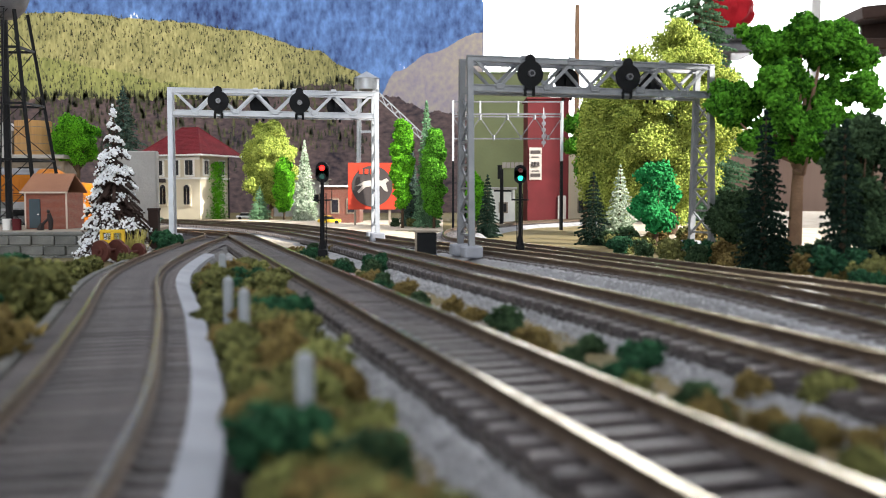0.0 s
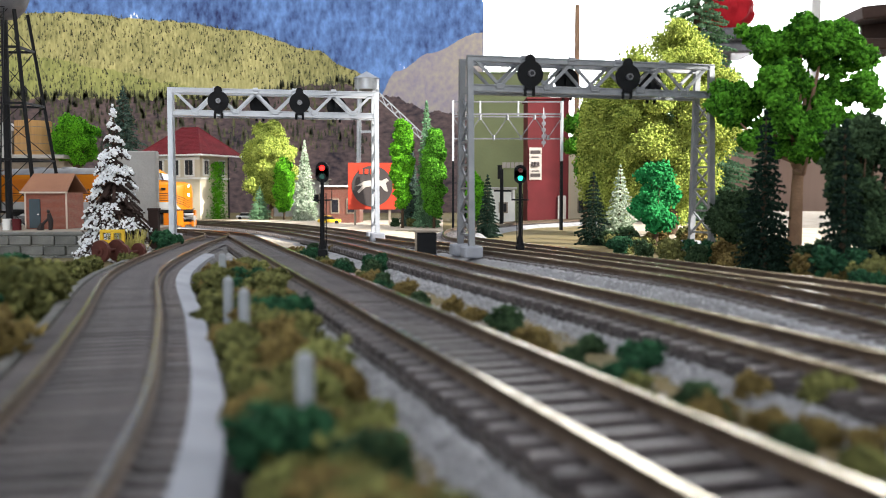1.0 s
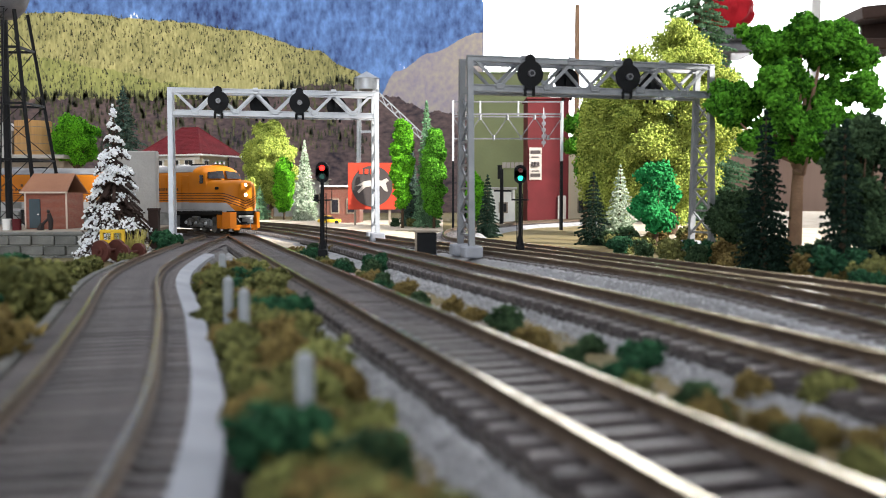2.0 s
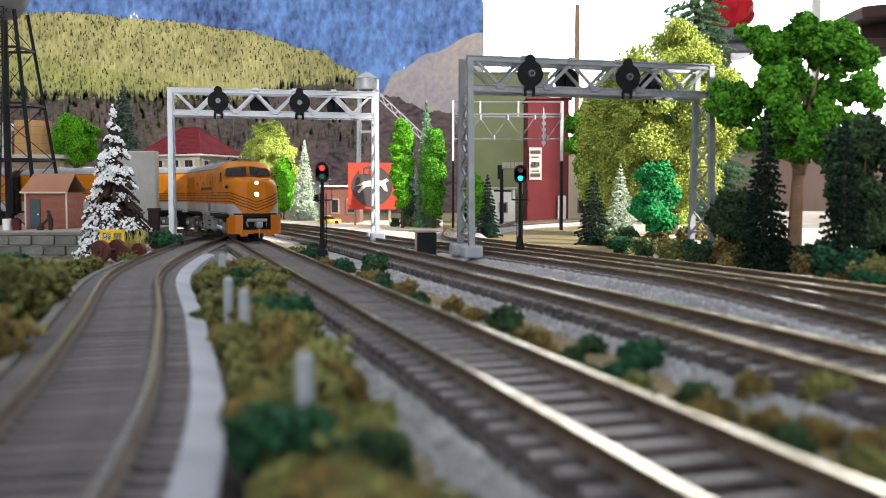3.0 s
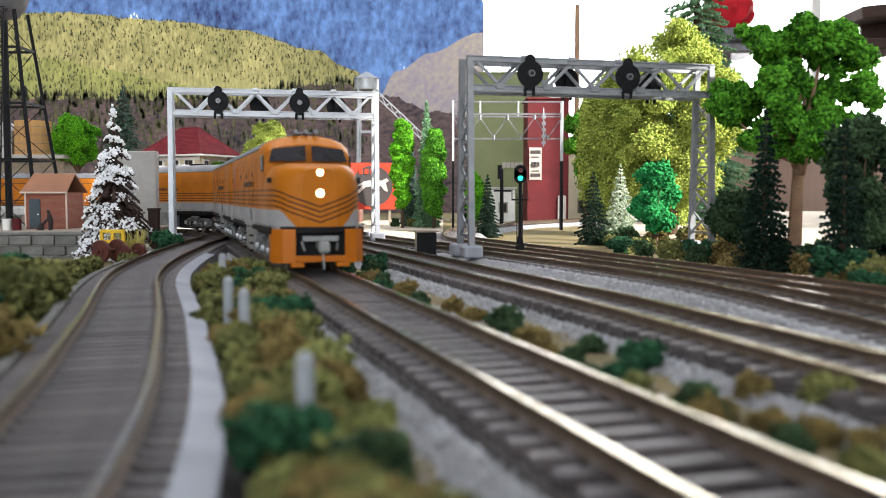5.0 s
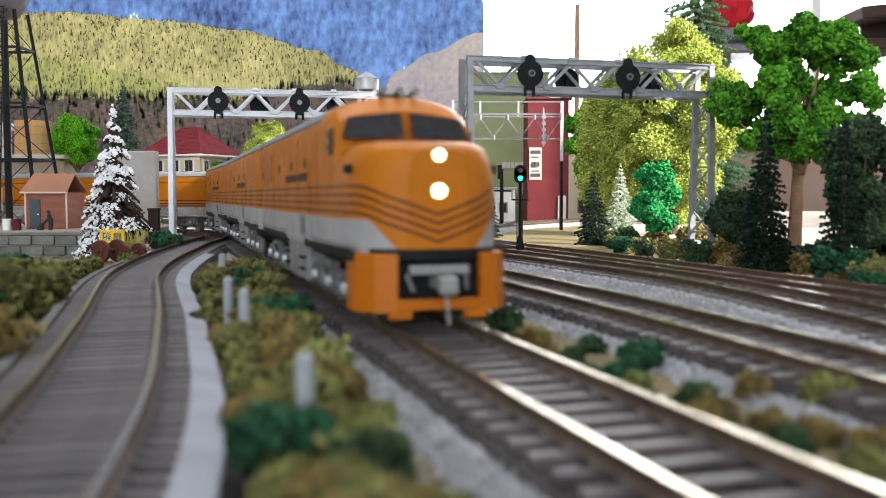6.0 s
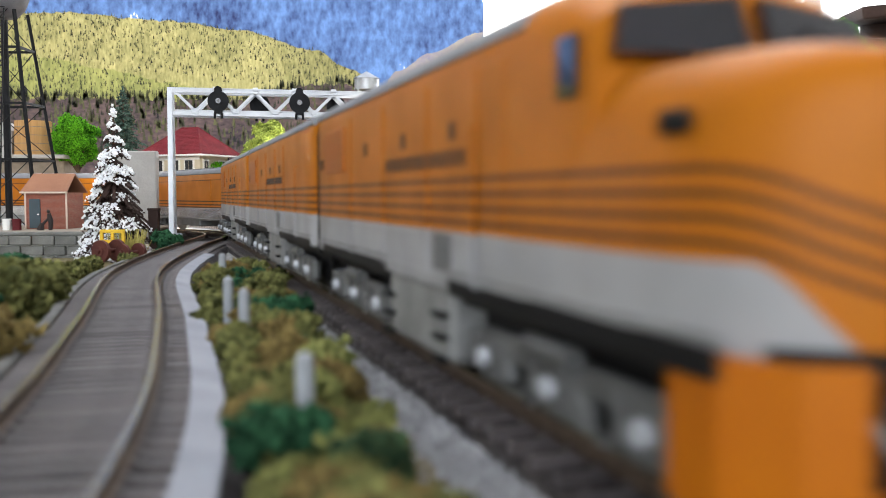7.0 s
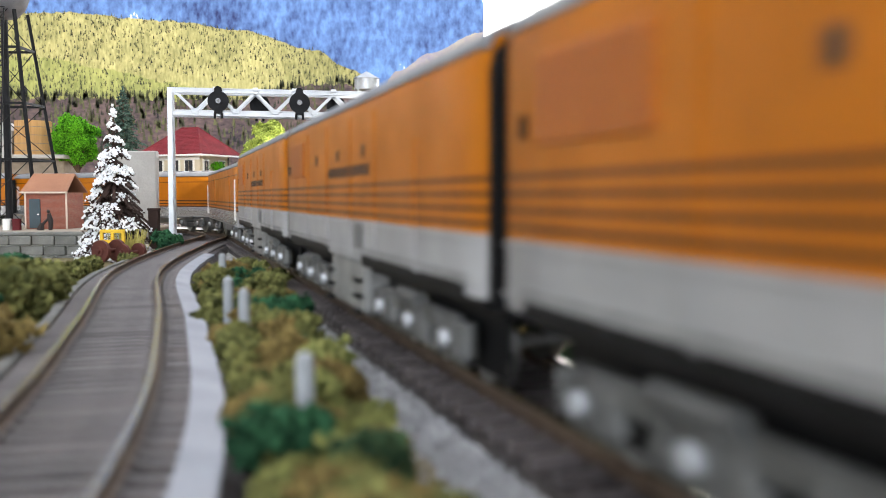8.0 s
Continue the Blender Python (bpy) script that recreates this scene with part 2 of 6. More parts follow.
m_olive_foam = leaf("foam_olive", (0.185, 0.185, 0.065), (0.06, 0.066, 0.024))
m_dark_foam = leaf("foam_dark", (0.055, 0.095, 0.045), (0.015, 0.03, 0.016))
m_teal_foam = leaf("foam_blue_green", (0.03, 0.095, 0.045), (0.012, 0.036, 0.02))
m_brown_foam = leaf("foam_brown", (0.2, 0.15, 0.055), (0.09, 0.065, 0.025))
m_yellow_foam = leaf("foam_yellow_green", (0.24, 0.245, 0.085), (0.1, 0.115, 0.036))
m_straw = leaf("straw", (0.55, 0.48, 0.16), (0.36, 0.33, 0.1))
m_bright_leaf = leaf("leaf_bright", (0.14, 0.44, 0.02), (0.03, 0.12, 0.01))
m_lime_leaf = leaf("leaf_lime", (0.47, 0.54, 0.12), (0.14, 0.2, 0.035))
m_mid_leaf = leaf("leaf_mid", (0.12, 0.36, 0.03), (0.018, 0.075, 0.01))
m_emerald = leaf("leaf_emerald", (0.035, 0.3, 0.09), (0.015, 0.12, 0.035))
m_pine = leaf("needles_dark", (0.018, 0.036, 0.024), (0.006, 0.013, 0.01))
m_pine_grey = leaf("needles_grey_green", (0.09, 0.14, 0.11), (0.035, 0.06, 0.05))
m_pine_mint = leaf("needles_mint", (0.2, 0.36, 0.2), (0.07, 0.15, 0.08))
m_pine_frost = leaf("needles_frosted", (0.55, 0.62, 0.5), (0.14, 0.22, 0.12))
m_snow = mat("flocked_snow", (0.85, 0.86, 0.88), (0.7, 0.72, 0.76), rough=0.9, s1=200, s2=1500, bump=0.3)

# ---- mesh helpers, in millimetres ----


def part(name, bm, material, parent=None, label="", smooth=False):
    """Links a bmesh in millimetres as one mesh object under a thing or part."""
    bmesh.ops.scale(bm, vec=(MM, MM, MM), verts=bm.verts)
    me = bpy.data.meshes.new(name)
    bm.to_mesh(me)
    bm.free()
    me.materials.append(material)
    if smooth:
        me.shade_smooth()
        me.set_sharp_from_angle(angle=radians(40))
    ob = new(name, me)
    if parent is not None:
        ob.parent = parent
    if label:
        ob["label"] = label
    return ob


def thing(name, x, y, z=0.0, rz=0.0, label="", category="", group="", kind=""):
    ob = new(name)
    ob.empty_display_size = 0.005
    ob.matrix_world = pose(x * MM, y * MM, z * MM, 0, 0, rz)
    return tagged(ob, label, category, group, kind)


def place(ob, x, y, z=0.0, rz=0.0):
    ob.matrix_world = pose(x * MM, y * MM, z * MM, 0, 0, rz)
    return ob


def box(bm, c, s, rz=0.0, bev=0.0, rx=0.0, ry=0.0):
    m = pose(c[0], c[1], c[2], rx, ry, rz) @ Matrix.Diagonal((s[0], s[1], s[2], 1))
    r = bmesh.ops.create_cube(bm, size=1.0, matrix=m)
    if bev:
        es = list({e for v in r["verts"] for e in v.link_edges})
        bmesh.ops.bevel(bm, geom=es, offset=bev, segments=1, affect='EDGES')
    return bm


def rod(bm, a, b, r0, r1=None, n=8, caps=True):
    a, b = Vector(a), Vector(b)
    d = b - a
    m = Matrix.Translation((a + b) / 2) @ d.to_track_quat('Z', 'Y').to_matrix().to_4x4()
    bmesh.ops.create_cone(bm, cap_ends=caps, segments=n, radius1=r0, radius2=r0 if r1 is None else r1, depth=d.length, matrix=m)
    return bm


def bar(bm, a, b, w, t):
    """A square-section bar from a to b."""
    a, b = Vector(a), Vector(b)
    d = b - a
    m = Matrix.Translation((a + b) / 2) @ d.to_track_quat('Z', 'Y').to_matrix().to_4x4() @ Matrix.Diagonal((w, t, d.length, 1))
    bmesh.ops.create_cube(bm, size=1.0, matrix=m)
    return bm


def loft(bm, rings, close_ends=True):
    """Skin closed rings of points, one after another."""
    vs = [[bm.verts.new(p) for p in ring] for ring in rings]
    n = len(rings[0])
    for a, b in zip(vs[:-1], vs[1:]):
        for i in range(n):
            j = (i + 1) % n
            bm.faces.new((a[i], a[j], b[j], b[i]))
    if close_ends:
        bm.faces.new(vs[0][::-1])
        bm.faces.new(vs[-1])
    bmesh.ops.recalc_face_normals(bm, faces=bm.faces)
    return bm


def sheet(bm, xs, ys, height):
    grid = [[bm.verts.new((x, y, height(x, y))) for x in xs] for y in ys]
    for j in range(len(ys) - 1):
        for i in range(len(xs) - 1):
            bm.faces.new((grid[j][i], grid[j][i + 1], grid[j + 1][i + 1], grid[j + 1][i]))
    return bm


OCT_V = np.array([(1, 0, 0), (-1, 0, 0), (0, 1, 0), (0, -1, 0), (0, 0, 1), (0, 0, -1)], float)
OCT_F = np.array([(0, 2, 4), (2, 1, 4), (1, 3, 4), (3, 0, 4), (2, 0, 5), (1, 2, 5), (3, 1, 5), (0, 3, 5)])


def crumbs(name, pts, size, material, parent=None, seed=0, flat=0.6, label="", axis=None):
    """Many small torn crumbs (foam, leaves, needles) at the points, joined in one mesh."""
    rng = np.random.default_rng(seed)
    pts = np.asarray(pts, float)
    n = len(pts)
    q = rng.normal(size=(n, 4))
    q /= np.linalg.norm(q, axis=1)[:, None]
    w, x, y, z = q.T
    rot = np.stack([1 - 2 * (y * y + z * z), 2 * (x * y - z * w), 2 * (x * z + y * w), 2 * (x * y + z * w), 1 - 2 * (x * x + z * z), 2 * (y * z - x * w),
                    2 * (x * z - y * w), 2 * (y * z + x * w), 1 - 2 * (x * x + y * y)], 1).reshape(n, 3, 3)
    s = size * rng.uniform(0.55, 1.35, (n, 1)) * np.stack([np.ones(n), rng.uniform(0.6, 1, n), rng.uniform(flat * 0.7, flat * 1.3, n)], 1)
    v = OCT_V[None] * s[:, None, :] * rng.uniform(0.7, 1.2, (n, 6, 1))
    v = np.einsum('nij,nkj->nki', rot, v) + pts[:, None, :]
    f = (OCT_F[None] + 6 * np.arange(n)[:, None, None]).reshape(-1, 3)
    me = bpy.data.meshes.new(name)
    me.from_pydata((v.reshape(-1, 3) * MM).tolist(), [], f.tolist())
    me.materials.append(material)
    ob = new(name, me)
    if parent is not None:
        ob.parent = parent
    if label:
        ob["label"] = label
    return ob


# ---- the room round the layout, mostly added out of view ----


def wall_with_opening(name, axis, at, thick, lo, hi, z0, z1, opens, material):
    """An upright wall (axis: the one it faces along) with through openings (a0, a1, b0, b1)."""
    bm = bmesh.new()
    cuts = sorted(opens)
    a = lo

    def slab(p, q, r, s):
        if q - p < 1 or s - r < 1:
            return
        c, d = (p + q) / 2, q - p
        if axis == 'x':
            box(bm, (at, c, (r + s) / 2), (thick, d, s - r))
        else:
            box(bm, (c, at, (r + s) / 2), (d, thick, s - r))
    for a0, a1, b0, b1 in cuts:
        slab(a, a0, z0, z1)
        slab(a0, a1, z0, b0)
        slab(a0, a1, b1, z1)
        a = a1
    slab(a, hi, z0, z1)
    return tagged(part(name, bm, material), "white plaster room wall; all but the north one added out of view", "wall", kind="structure")


# unseen east wall added as a sun mask; its opening limits the sunlit patch
wall_with_opening("sun_mask_wall_east", 'x', 1550, 100, -2550, 2750, -950, 1650, [(-505, 190, 250, 1260)], m_room)
wall_with_opening("wall_north", 'y', 2700, 100, -2600, 1500, -950, 1650, [(60, 1450, 200, 1400)], m_room)
# unseen wall, its opening made only for the added front fill
wall_with_opening("unseen_wall_south", 'y', -2500, 100, -2600, 1500, -950, 1650, [(-2000, 1200, 100, 1400)], m_room)
wall_with_opening("wall_west", 'x', -2650, 100, -2550, 2750, -950, 1650, [], m_room)
# unseen ceiling, left open in the middle for the added overhead fill
bm = bmesh.new()
for x, y, w, d in ((-1875, 100, 1650, 5400), (1075, 100, 1050, 5400), (-250, -1225, 1600, 2750), (-250, 2225, 1600, 1150)):
    box(bm, (x, y, 1700), (w, d, 100))
tagged(part("ceiling", bm, m_room), "white room ceiling added out of view, open for the fill lamp", "ceiling", kind="structure")
bm = bmesh.new()
box(bm, (-550, 100, -1000), (4300, 5400, 100))
tagged(part("floor", bm, m_room_floor), "brown wooden room floor", "floor", kind="structure")
bm = bmesh.new()
box(bm, (800, 2775, 640), (1500, 10, 1700))
tagged(part("backdrop_daylight", bm, m_window_glow), "overexposed daylight outside the window", "backdrop", kind="structure")

# ---- plan of the tracks ----
RADIUS = 230.0
S_BEND = 640 / 0.9542
BEND_START = Vector((58.5 - 0.3136 * 640, 640))
ALONG = Vector((-0.2993, 0.9542))
BEND_MID = BEND_START + RADIUS * Vector((-0.9542, -0.2993))
BEND = radians(90 - 17.42)


def main_line(s):
    """The point of the main track's centre s mm behind the camera's plane (mm), and the way back along it."""
    if s < S_BEND:
        return Vector((58.5, 0)) + ALONG * s, ALONG.copy()
    a = (s - S_BEND) / RADIUS
    if a < BEND:
        g = radians(17.42) + a
        return BEND_MID + RADIUS * Vector((math.cos(g), math.sin(g))), Vector((-math.sin(g), math.cos(g)))
    return BEND_MID + Vector((-(s - S_BEND - BEND * RADIUS), RADIUS)), Vector((-1, 0))


def smooth_line(anchors, step=5.0):
    """Evenly spaced points on a Catmull-Rom curve through the anchors."""
    p = [Vector(a) for a in anchors]
    p = [2 * p[0] - p[1]] + p + [2 * p[-1] - p[-2]]
    out = []
    for i in range(1, len(p) - 2):
        n = max(2, int((p[i + 1] - p[i]).length / step))
        for k in range(n):
            u = k / n
            a, b, c, d = p[i - 1:i + 3]
            out.append(0.5 * (2 * b + (c - a) * u + (2 * a - 5 * b + 4 * c - d) * u * u + (3 * b - a - 3 * c + d) * u ** 3))
    out.append(p[-2])
    return out


def normals(line):
    out = []
    for i in range(len(line)):
        d = line[min(i + 1, len(line) - 1)] - line[max(i - 1, 0)]
        d.normalize()
        out.append(Vector((d.y, -d.x)))
    return out


LINE_B = [main_line(s)[0] for s in np.arange(-190, 2560, 5.0)]
LINE_A = smooth_line([(-17, -80), (-31, 20), (-48, 114), (-75, 209), (-118, 352), (-146, 520), (-165, 664), (-196, 730)])
LINE_C = smooth_line([(128, -100), (98, 50), (73, 146), (44, 250), (10, 353), (-18, 440), (-74, 605), (-150, 790), (-262, 960), (-430, 1080), (-760, 1160), (-1600, 1180)])
LINE_D = smooth_line([(118, -100), (112, 100), (105, 198), (92, 295), (62, 384), (24, 475), (-30, 590), (-110, 800), (-215, 985), (-400, 1130), (-760, 1212), (-1600, 1232)])
LINE_E = smooth_line([(172, 0), (152, 160), (133, 255), (110, 332), (74, 440), (34, 550), (10, 640), (20, 800), (80, 980), (200, 1150)])


def rail_mesh(line, off):
    """A rail of T section swept along the line, its head at z = 0."""
    prof = [(-0.45, 0), (0.45, 0), (0.5, -0.25), (0.45, -0.6), (0.18, -0.75), (0.18, -2.0), (0.95, -2.25), (0.95, -2.5), (-0.95, -2.5), (-0.95, -2.25), (-0.18, -2.0), (-0.18, -0.75), (-0.45, -0.6), (-0.5, -0.25)]
    bm = bmesh.new()
    rings = []
    for p, n in zip(line, normals(line)):
        rings.append([(p.x + n.x * (off + a), p.y + n.y * (off + a), b) for a, b in prof])
    return loft(bm, rings)


def tie_data():
    bm = bmesh.new()
    box(bm, (0, 0, -3.5), (30.5, 2.5, 2.0), bev=0.2)
    for sx in (-8.75, 8.75):
        for q in (-1.5, 1.5):
            box(bm, (sx + q, 0, -2.3), (0.9, 1.5, 0.5))
    bmesh.ops.scale(bm, vec=(MM, MM, MM), verts=bm.verts)
    me = bpy.data.meshes.new("tie")
    bm.to_mesh(me)
    bm.free()
    me.materials.append(m_tie)
    return me


TIE = tie_data()


def ties_along(line, parent, reach, spacing=6.0, rest=None):
    """Ties as single parts within the reach (a test of the plan); the others joined in one mesh."""
    made, ahead = 0, 0.0
    rng = random.Random(5)
    far = bmesh.new()
    for a, b in zip(line[:-1], line[1:]):
        d = b - a
        while ahead < d.length:
            q = a + d * (ahead / d.length)
            ahead += spacing
            ang = math.degrees(math.atan2(d.y, d.x)) - 90 + rng.uniform(-1.0, 1.0)
            if made < 290 and reach(q):
                t = new("tie", TIE)
                t.parent = parent
                t.matrix_local = pose(q.x * MM, q.y * MM, rng.uniform(-0.12, 0.05) * MM, 0, 0, ang)
                made += 1
            else:
                box(far, (q.x, q.y, -3.5), (30.5, 2.5, 2.0), rz=ang)
        ahead -= d.length
    if len(far.verts):
        tagged(part("far_ties", far, m_tie, parent), kind="stuff")
    else:
        far.free()


def bed_mesh(line, top_w, foot_w, top, foot, seed):
    bm = bmesh.new()
    prof = [-foot_w, -foot_w * 0.9, -top_w - 3, -top_w, -top_w * 0.6, -top_w * 0.3, 0, top_w * 0.3, top_w * 0.6, top_w, top_w + 3, foot_w * 0.9, foot_w]
    rows = []
    for p, n in zip(line, normals(line)):
        row = []
        for o in prof:
            k = abs(o)
            z = top if k <= top_w else top + (foot - top) * (k - top_w) / (foot_w - top_w)
            x, y = p.x + n.x * o, p.y + n.y * o
            z += 0.35 * noise.noise(Vector((x * 0.6, y * 0.6, seed))) + 0.5 * noise.noise(Vector((x * 0.12, y * 0.12, seed + 3)))
            row.append(bm.verts.new((x, y, z)))
        rows.append(row)
    for a, b in zip(rows[:-1], rows[1:]):
        for i in range(len(prof) - 1):
            bm.faces.new((a[i], a[i + 1], b[i + 1], b[i]))
    bmesh.ops.recalc_face_normals(bm, faces=bm.faces)
    return bm


def track(line, label, bed, reach, tie_to=None, top=-3.3, seed=1, spacing=6.9):
    t = thing("track", 0, 0, label=label, category="railway track", kind="structure")
    for off in (-8.75, 8.75):
        rail = part("rail", rail_mesh(line, off), m_rail, t, "worn bright-topped brown metal rail")
        rail.data.materials.append(m_rail_side)
        for f in rail.data.polygons:
            f.material_index = 1 if f.center.z < -0.0003 else 0
    part("ballast_bed", bed_mesh(line, 18, 25, top, -7.5, seed), bed, t, "")
    ties_along(line[:tie_to] if tie_to else line, t, reach, spacing)
    return t


# ---- ground ----


def ground_height(x, y):
    z = -7.0 + 1.2 * noise.noise(Vector((x * 0.02, y * 0.02, 4))) + 0.5 * noise.noise(Vector((x * 0.1, y * 0.1, 8)))
    if y < 640:
        edge = -72 - 0.286 * (y - 143) if y < 380 else -140 - 0.1 * (y - 380)
        d = min(max((edge - x) / 40.0, 0), 1)
        z -= 5 * d * d * (3 - 2 * d) * min(1, max(0, (600 - y) / 60))
    return z


gx = sorted(set(list(np.arange(-1750, -320, 60.0)) + list(np.arange(-320, 320, 8.0)) + list(np.arange(320, 1300, 60.0))))
gy = sorted(set(list(np.arange(-300, 0, 50.0)) + list(np.arange(0, 700, 8.0)) + list(np.arange(700, 2050, 45.0))))
bm = sheet(bmesh.new(), gx, gy, ground_height)
tagged(part("ground", bm, m_ground, smooth=True), "brown and ochre scenic ground of the model layout", "ground", kind="structure")
bm = bmesh.new()
box(bm, (-225, 870, -60), (3040, 2330, 60))
for x in (-1650, 0, 1200):
    for y in (-220, 1950):
        box(bm, (x, y, -520), (60, 60, 860))
tagged(part("layout_table", bm, m_timber), "wooden table frame under the model layout", "table", kind="structure")

yard_x = [-420 + 12 * k for k in range(36)]
yard_y = [575 + 14 * k for k in range(52)]
bm = sheet(bmesh.new(), yard_x, yard_y, lambda x, y: -5.9 + 0.7 * noise.noise(Vector((x * 0.03, y * 0.03, 6))) - (3.0 if noise.noise(Vector((x * 0.012, y * 0.012, 2))) < -0.42 else 0))
tagged(part("yard_gravel", bm, m_yard, smooth=True), "pale sandy gravel of the far yard", "gravel", kind="structure")

sand_x = [150 + 24 * k for k in range(40)]
sand_y = [600 + 24 * k for k in range(58)]
bm = sheet(bmesh.new(), sand_x, sand_y, lambda x, y: -5.2 + 0.8 * noise.noise(Vector((x * 0.03, y * 0.03, 16))) - 2.6 * max(0.0, 1 - min(x - 150, y - 600) / 48))
tagged(part("sand_ground", bm, m_yard, smooth=True), "pale sandy ground behind the trees", "ground", kind="structure")

near = lambda p: p.y < 780
TRACK_B = track(LINE_B, "main model track with brown ties on grey ballast", m_ballast, lambda p: p.y < 830 and p.x > -420, top=-5.4, seed=1)
TRACK_A = track(LINE_A, "curved siding track with dark deck between the rails", m_roadbed, near, tie_to=-28, top=-3.5, seed=2, spacing=5.0)
TRACK_C = track(LINE_C, "second model track on pale grey ballast", m_ballast, near, top=-5.4, seed=3)
TRACK_D = track(LINE_D, "third model track on grey ballast", m_ballast, near, seed=4)
TRACK_E = track(LINE_E, "outer model track beside the trees", m_ballast, near, seed=5)


def strip(name, line, o0, o1, z0, z1, material, label, thick=2.0):
    bm = bmesh.new()
    rings = []
    for p, n in zip(line, normals(line)):
        w = 0.5 * noise.noise(Vector((p.x * 0.1, p.y * 0.1, 2)))
        q = [(o0, z0), (o1 + w, z1), (o1 + w, z1 - thick), (o0, z0 - thick)]
        rings.append([(p.x + n.x * o, p.y + n.y * o, z) for o, z in q])
    loft(bm, rings)
    return tagged(part(name, bm, material), label, "kerb", kind="structure")


strip("kerb_strip", LINE_A[:112], 14.8, 19.6, -2.1, -3.0, m_concrete, "pale concrete strip beside the curved siding", 3.5)
strip("kerb_edge", LINE_A[:104], -15.8, -18.6, -2.2, -2.6, m_wallstone, "grey roadbed edge beside the curved siding", 5)

r_st = np.random.default_rng(9)


def stones(name, line, lo, hi, y0, y1, n, top, size, label):
    """Loose ballast stones along a shoulder of a track."""
    sel = [(p, q) for p, q in zip(line, normals(line)) if y0 < p.y < y1]
    pts = []
    for k in r_st.integers(0, len(sel), n):
        p, q = sel[k]
        o = r_st.uniform(lo, hi)
        d = abs(o)
        z = top if d <= 18 else top + (-7.5 - top) * (d - 18) / 7
        pts.append((p.x + q.x * o + r_st.normal(0, 2), p.y + q.y * o + r_st.normal(0, 2), z + 0.2))
    ob = crumbs(name, pts, size, m_stone, None, n, flat=0.75)
    return tagged(ob, label, "ballast", kind="stuff")


stones("loose_ballast", LINE_B, -27, -17, 55, 420, 9000, -5.1, 0.4, "loose grey ballast stones beside the main track")
stones("loose_ballast", LINE_B, 17, 27, 55, 420, 6000, -5.1, 0.4, "loose grey ballast stones between the tracks")
stones("loose_ballast", LINE_C, -27, -16, 90, 420, 6000, -5.1, 0.42, "loose pale ballast stones beside the second track")
stones("loose_ballast", LINE_D, -26, -16, 150, 420, 3500, -3.4, 0.45, "loose grey ballast stones beside the third track")

strip("deck_strip_1", LINE_B[:176], -16.4, 16.4, -4.4, -4.4, m_cork, "dark brown trackbed between the ties", 1.5)
strip("deck_strip_2", LINE_C[:150], -16.0, 16.0, -4.4, -4.4, m_cork, "dark brown trackbed under the second track", 1.5)

# ---- the train ----


def body_ring(x, w, eave, top, sill, lean=0.0):
    """Cross-section of a carbody at x: sides from the sill to the eave, then an arched roof."""
    ring = [(x, -w, sill)]
    for k in range(1, 5):
        ring.append((x + lean * k / 4, -w, sill + (eave - sill) * k / 4))
    for k in range(1, 12):
        a = math.pi * k / 12
        ring.append((x + lean, -w * math.cos(a) * (1.0 if abs(math.cos(a)) < 0.98 else 1), eave + (top - eave) * math.sin(a) ** 0.8))
    for k in range(4, 0, -1):
        ring.append((x + lean * k / 4, w, sill + (eave - sill) * k / 4))
    ring.append((x, w, sill))
    return ring


def truck(parent, x, name="truck", axles=(-15.5, 15.5)):
    t = new(name)
    t.empty_display_size = 0.004
    t.parent = parent
    t.location = (x * MM, 0, 0)
    t["label"] = "dark grey cast truck with bright axle boxes"
    for y in (-14.8, 14.8):
        bm = bmesh.new()
        L = axles[-1] + 9
        box(bm, (0, y, 9.0), (2 * L - 12, 1.8, 3.2), bev=0.5)
        box(bm, (0, y, 5.4), (16, 2.2, 3.4), bev=0.6)
        for ax in axles:
            box(bm, (ax, y, 7.0), (7.0, 2.6, 6.2), bev=0.9)
            rod(bm, (ax - 5.5, y, 5.0), (ax - 5.5, y, 9.8), 1.5, n=8)
            rod(bm, (ax + 5.5, y, 5.0), (ax + 5.5, y, 9.8), 1.5, n=8)
        bar(bm, (-L + 4, y, 4.0), (L - 4, y, 4.0), 0.8, 0.8)
        rod(bm, (-6, y * 1.08, 11), (6, y * 1.08, 11), 1.3, n=10)
        part("side_frame", bm, m_truck, t)
        for ax in axles:
            bm = bmesh.new()
            s = 1 if y > 0 else -1
            rod(bm, (ax, y, 7.0), (ax, y + s * 2.4, 7.0), 1.6, 1.2, n=12)
            part("axle_box", bm, m_alu, t, "bright axle box cover")
    wheels = []
    for ax in axles:
        bm = bmesh.new()
        for s in (-1, 1):
            rod(bm, (0, s * 7.6, 0), (0, s * 9.9, 0), 6.0, n=24)
            rod(bm, (0, s * 7.1, 0), (0, s * 7.7, 0), 6.7, n=24)
            for k in range(5):
                a = k * 2 * math.pi / 5
                rod(bm, (3.6 * math.cos(a), s * 9.7, 3.6 * math.sin(a)), (3.6 * math.cos(a), s * 10.1, 3.6 * math.sin(a)), 0.8, n=6)
        rod(bm, (0, -10.6, 0), (0, 10.6, 0), 1.1, n=8)
        w = part("wheelset", bm, m_wheel, t, "polished steel wheelset")
        w.location = (ax * MM, 0, 6.0 * MM)
        wheels.append((w, ax))
    return t, wheels


def letter_bars(bm, x0, x1, z0, z1, y, n, gap=0.35):
    w = (x1 - x0) / n
    s = 1 if y > 0 else -1
    for k in range(n):
        c = x0 + (k + 0.5) * w
        box(bm, (c, y + s * 0.12, (z0 + z1) / 2), (w * (1 - gap), 0.25, z1 - z0))


TRUCK_OUT = 50.0
HALF = 88.0


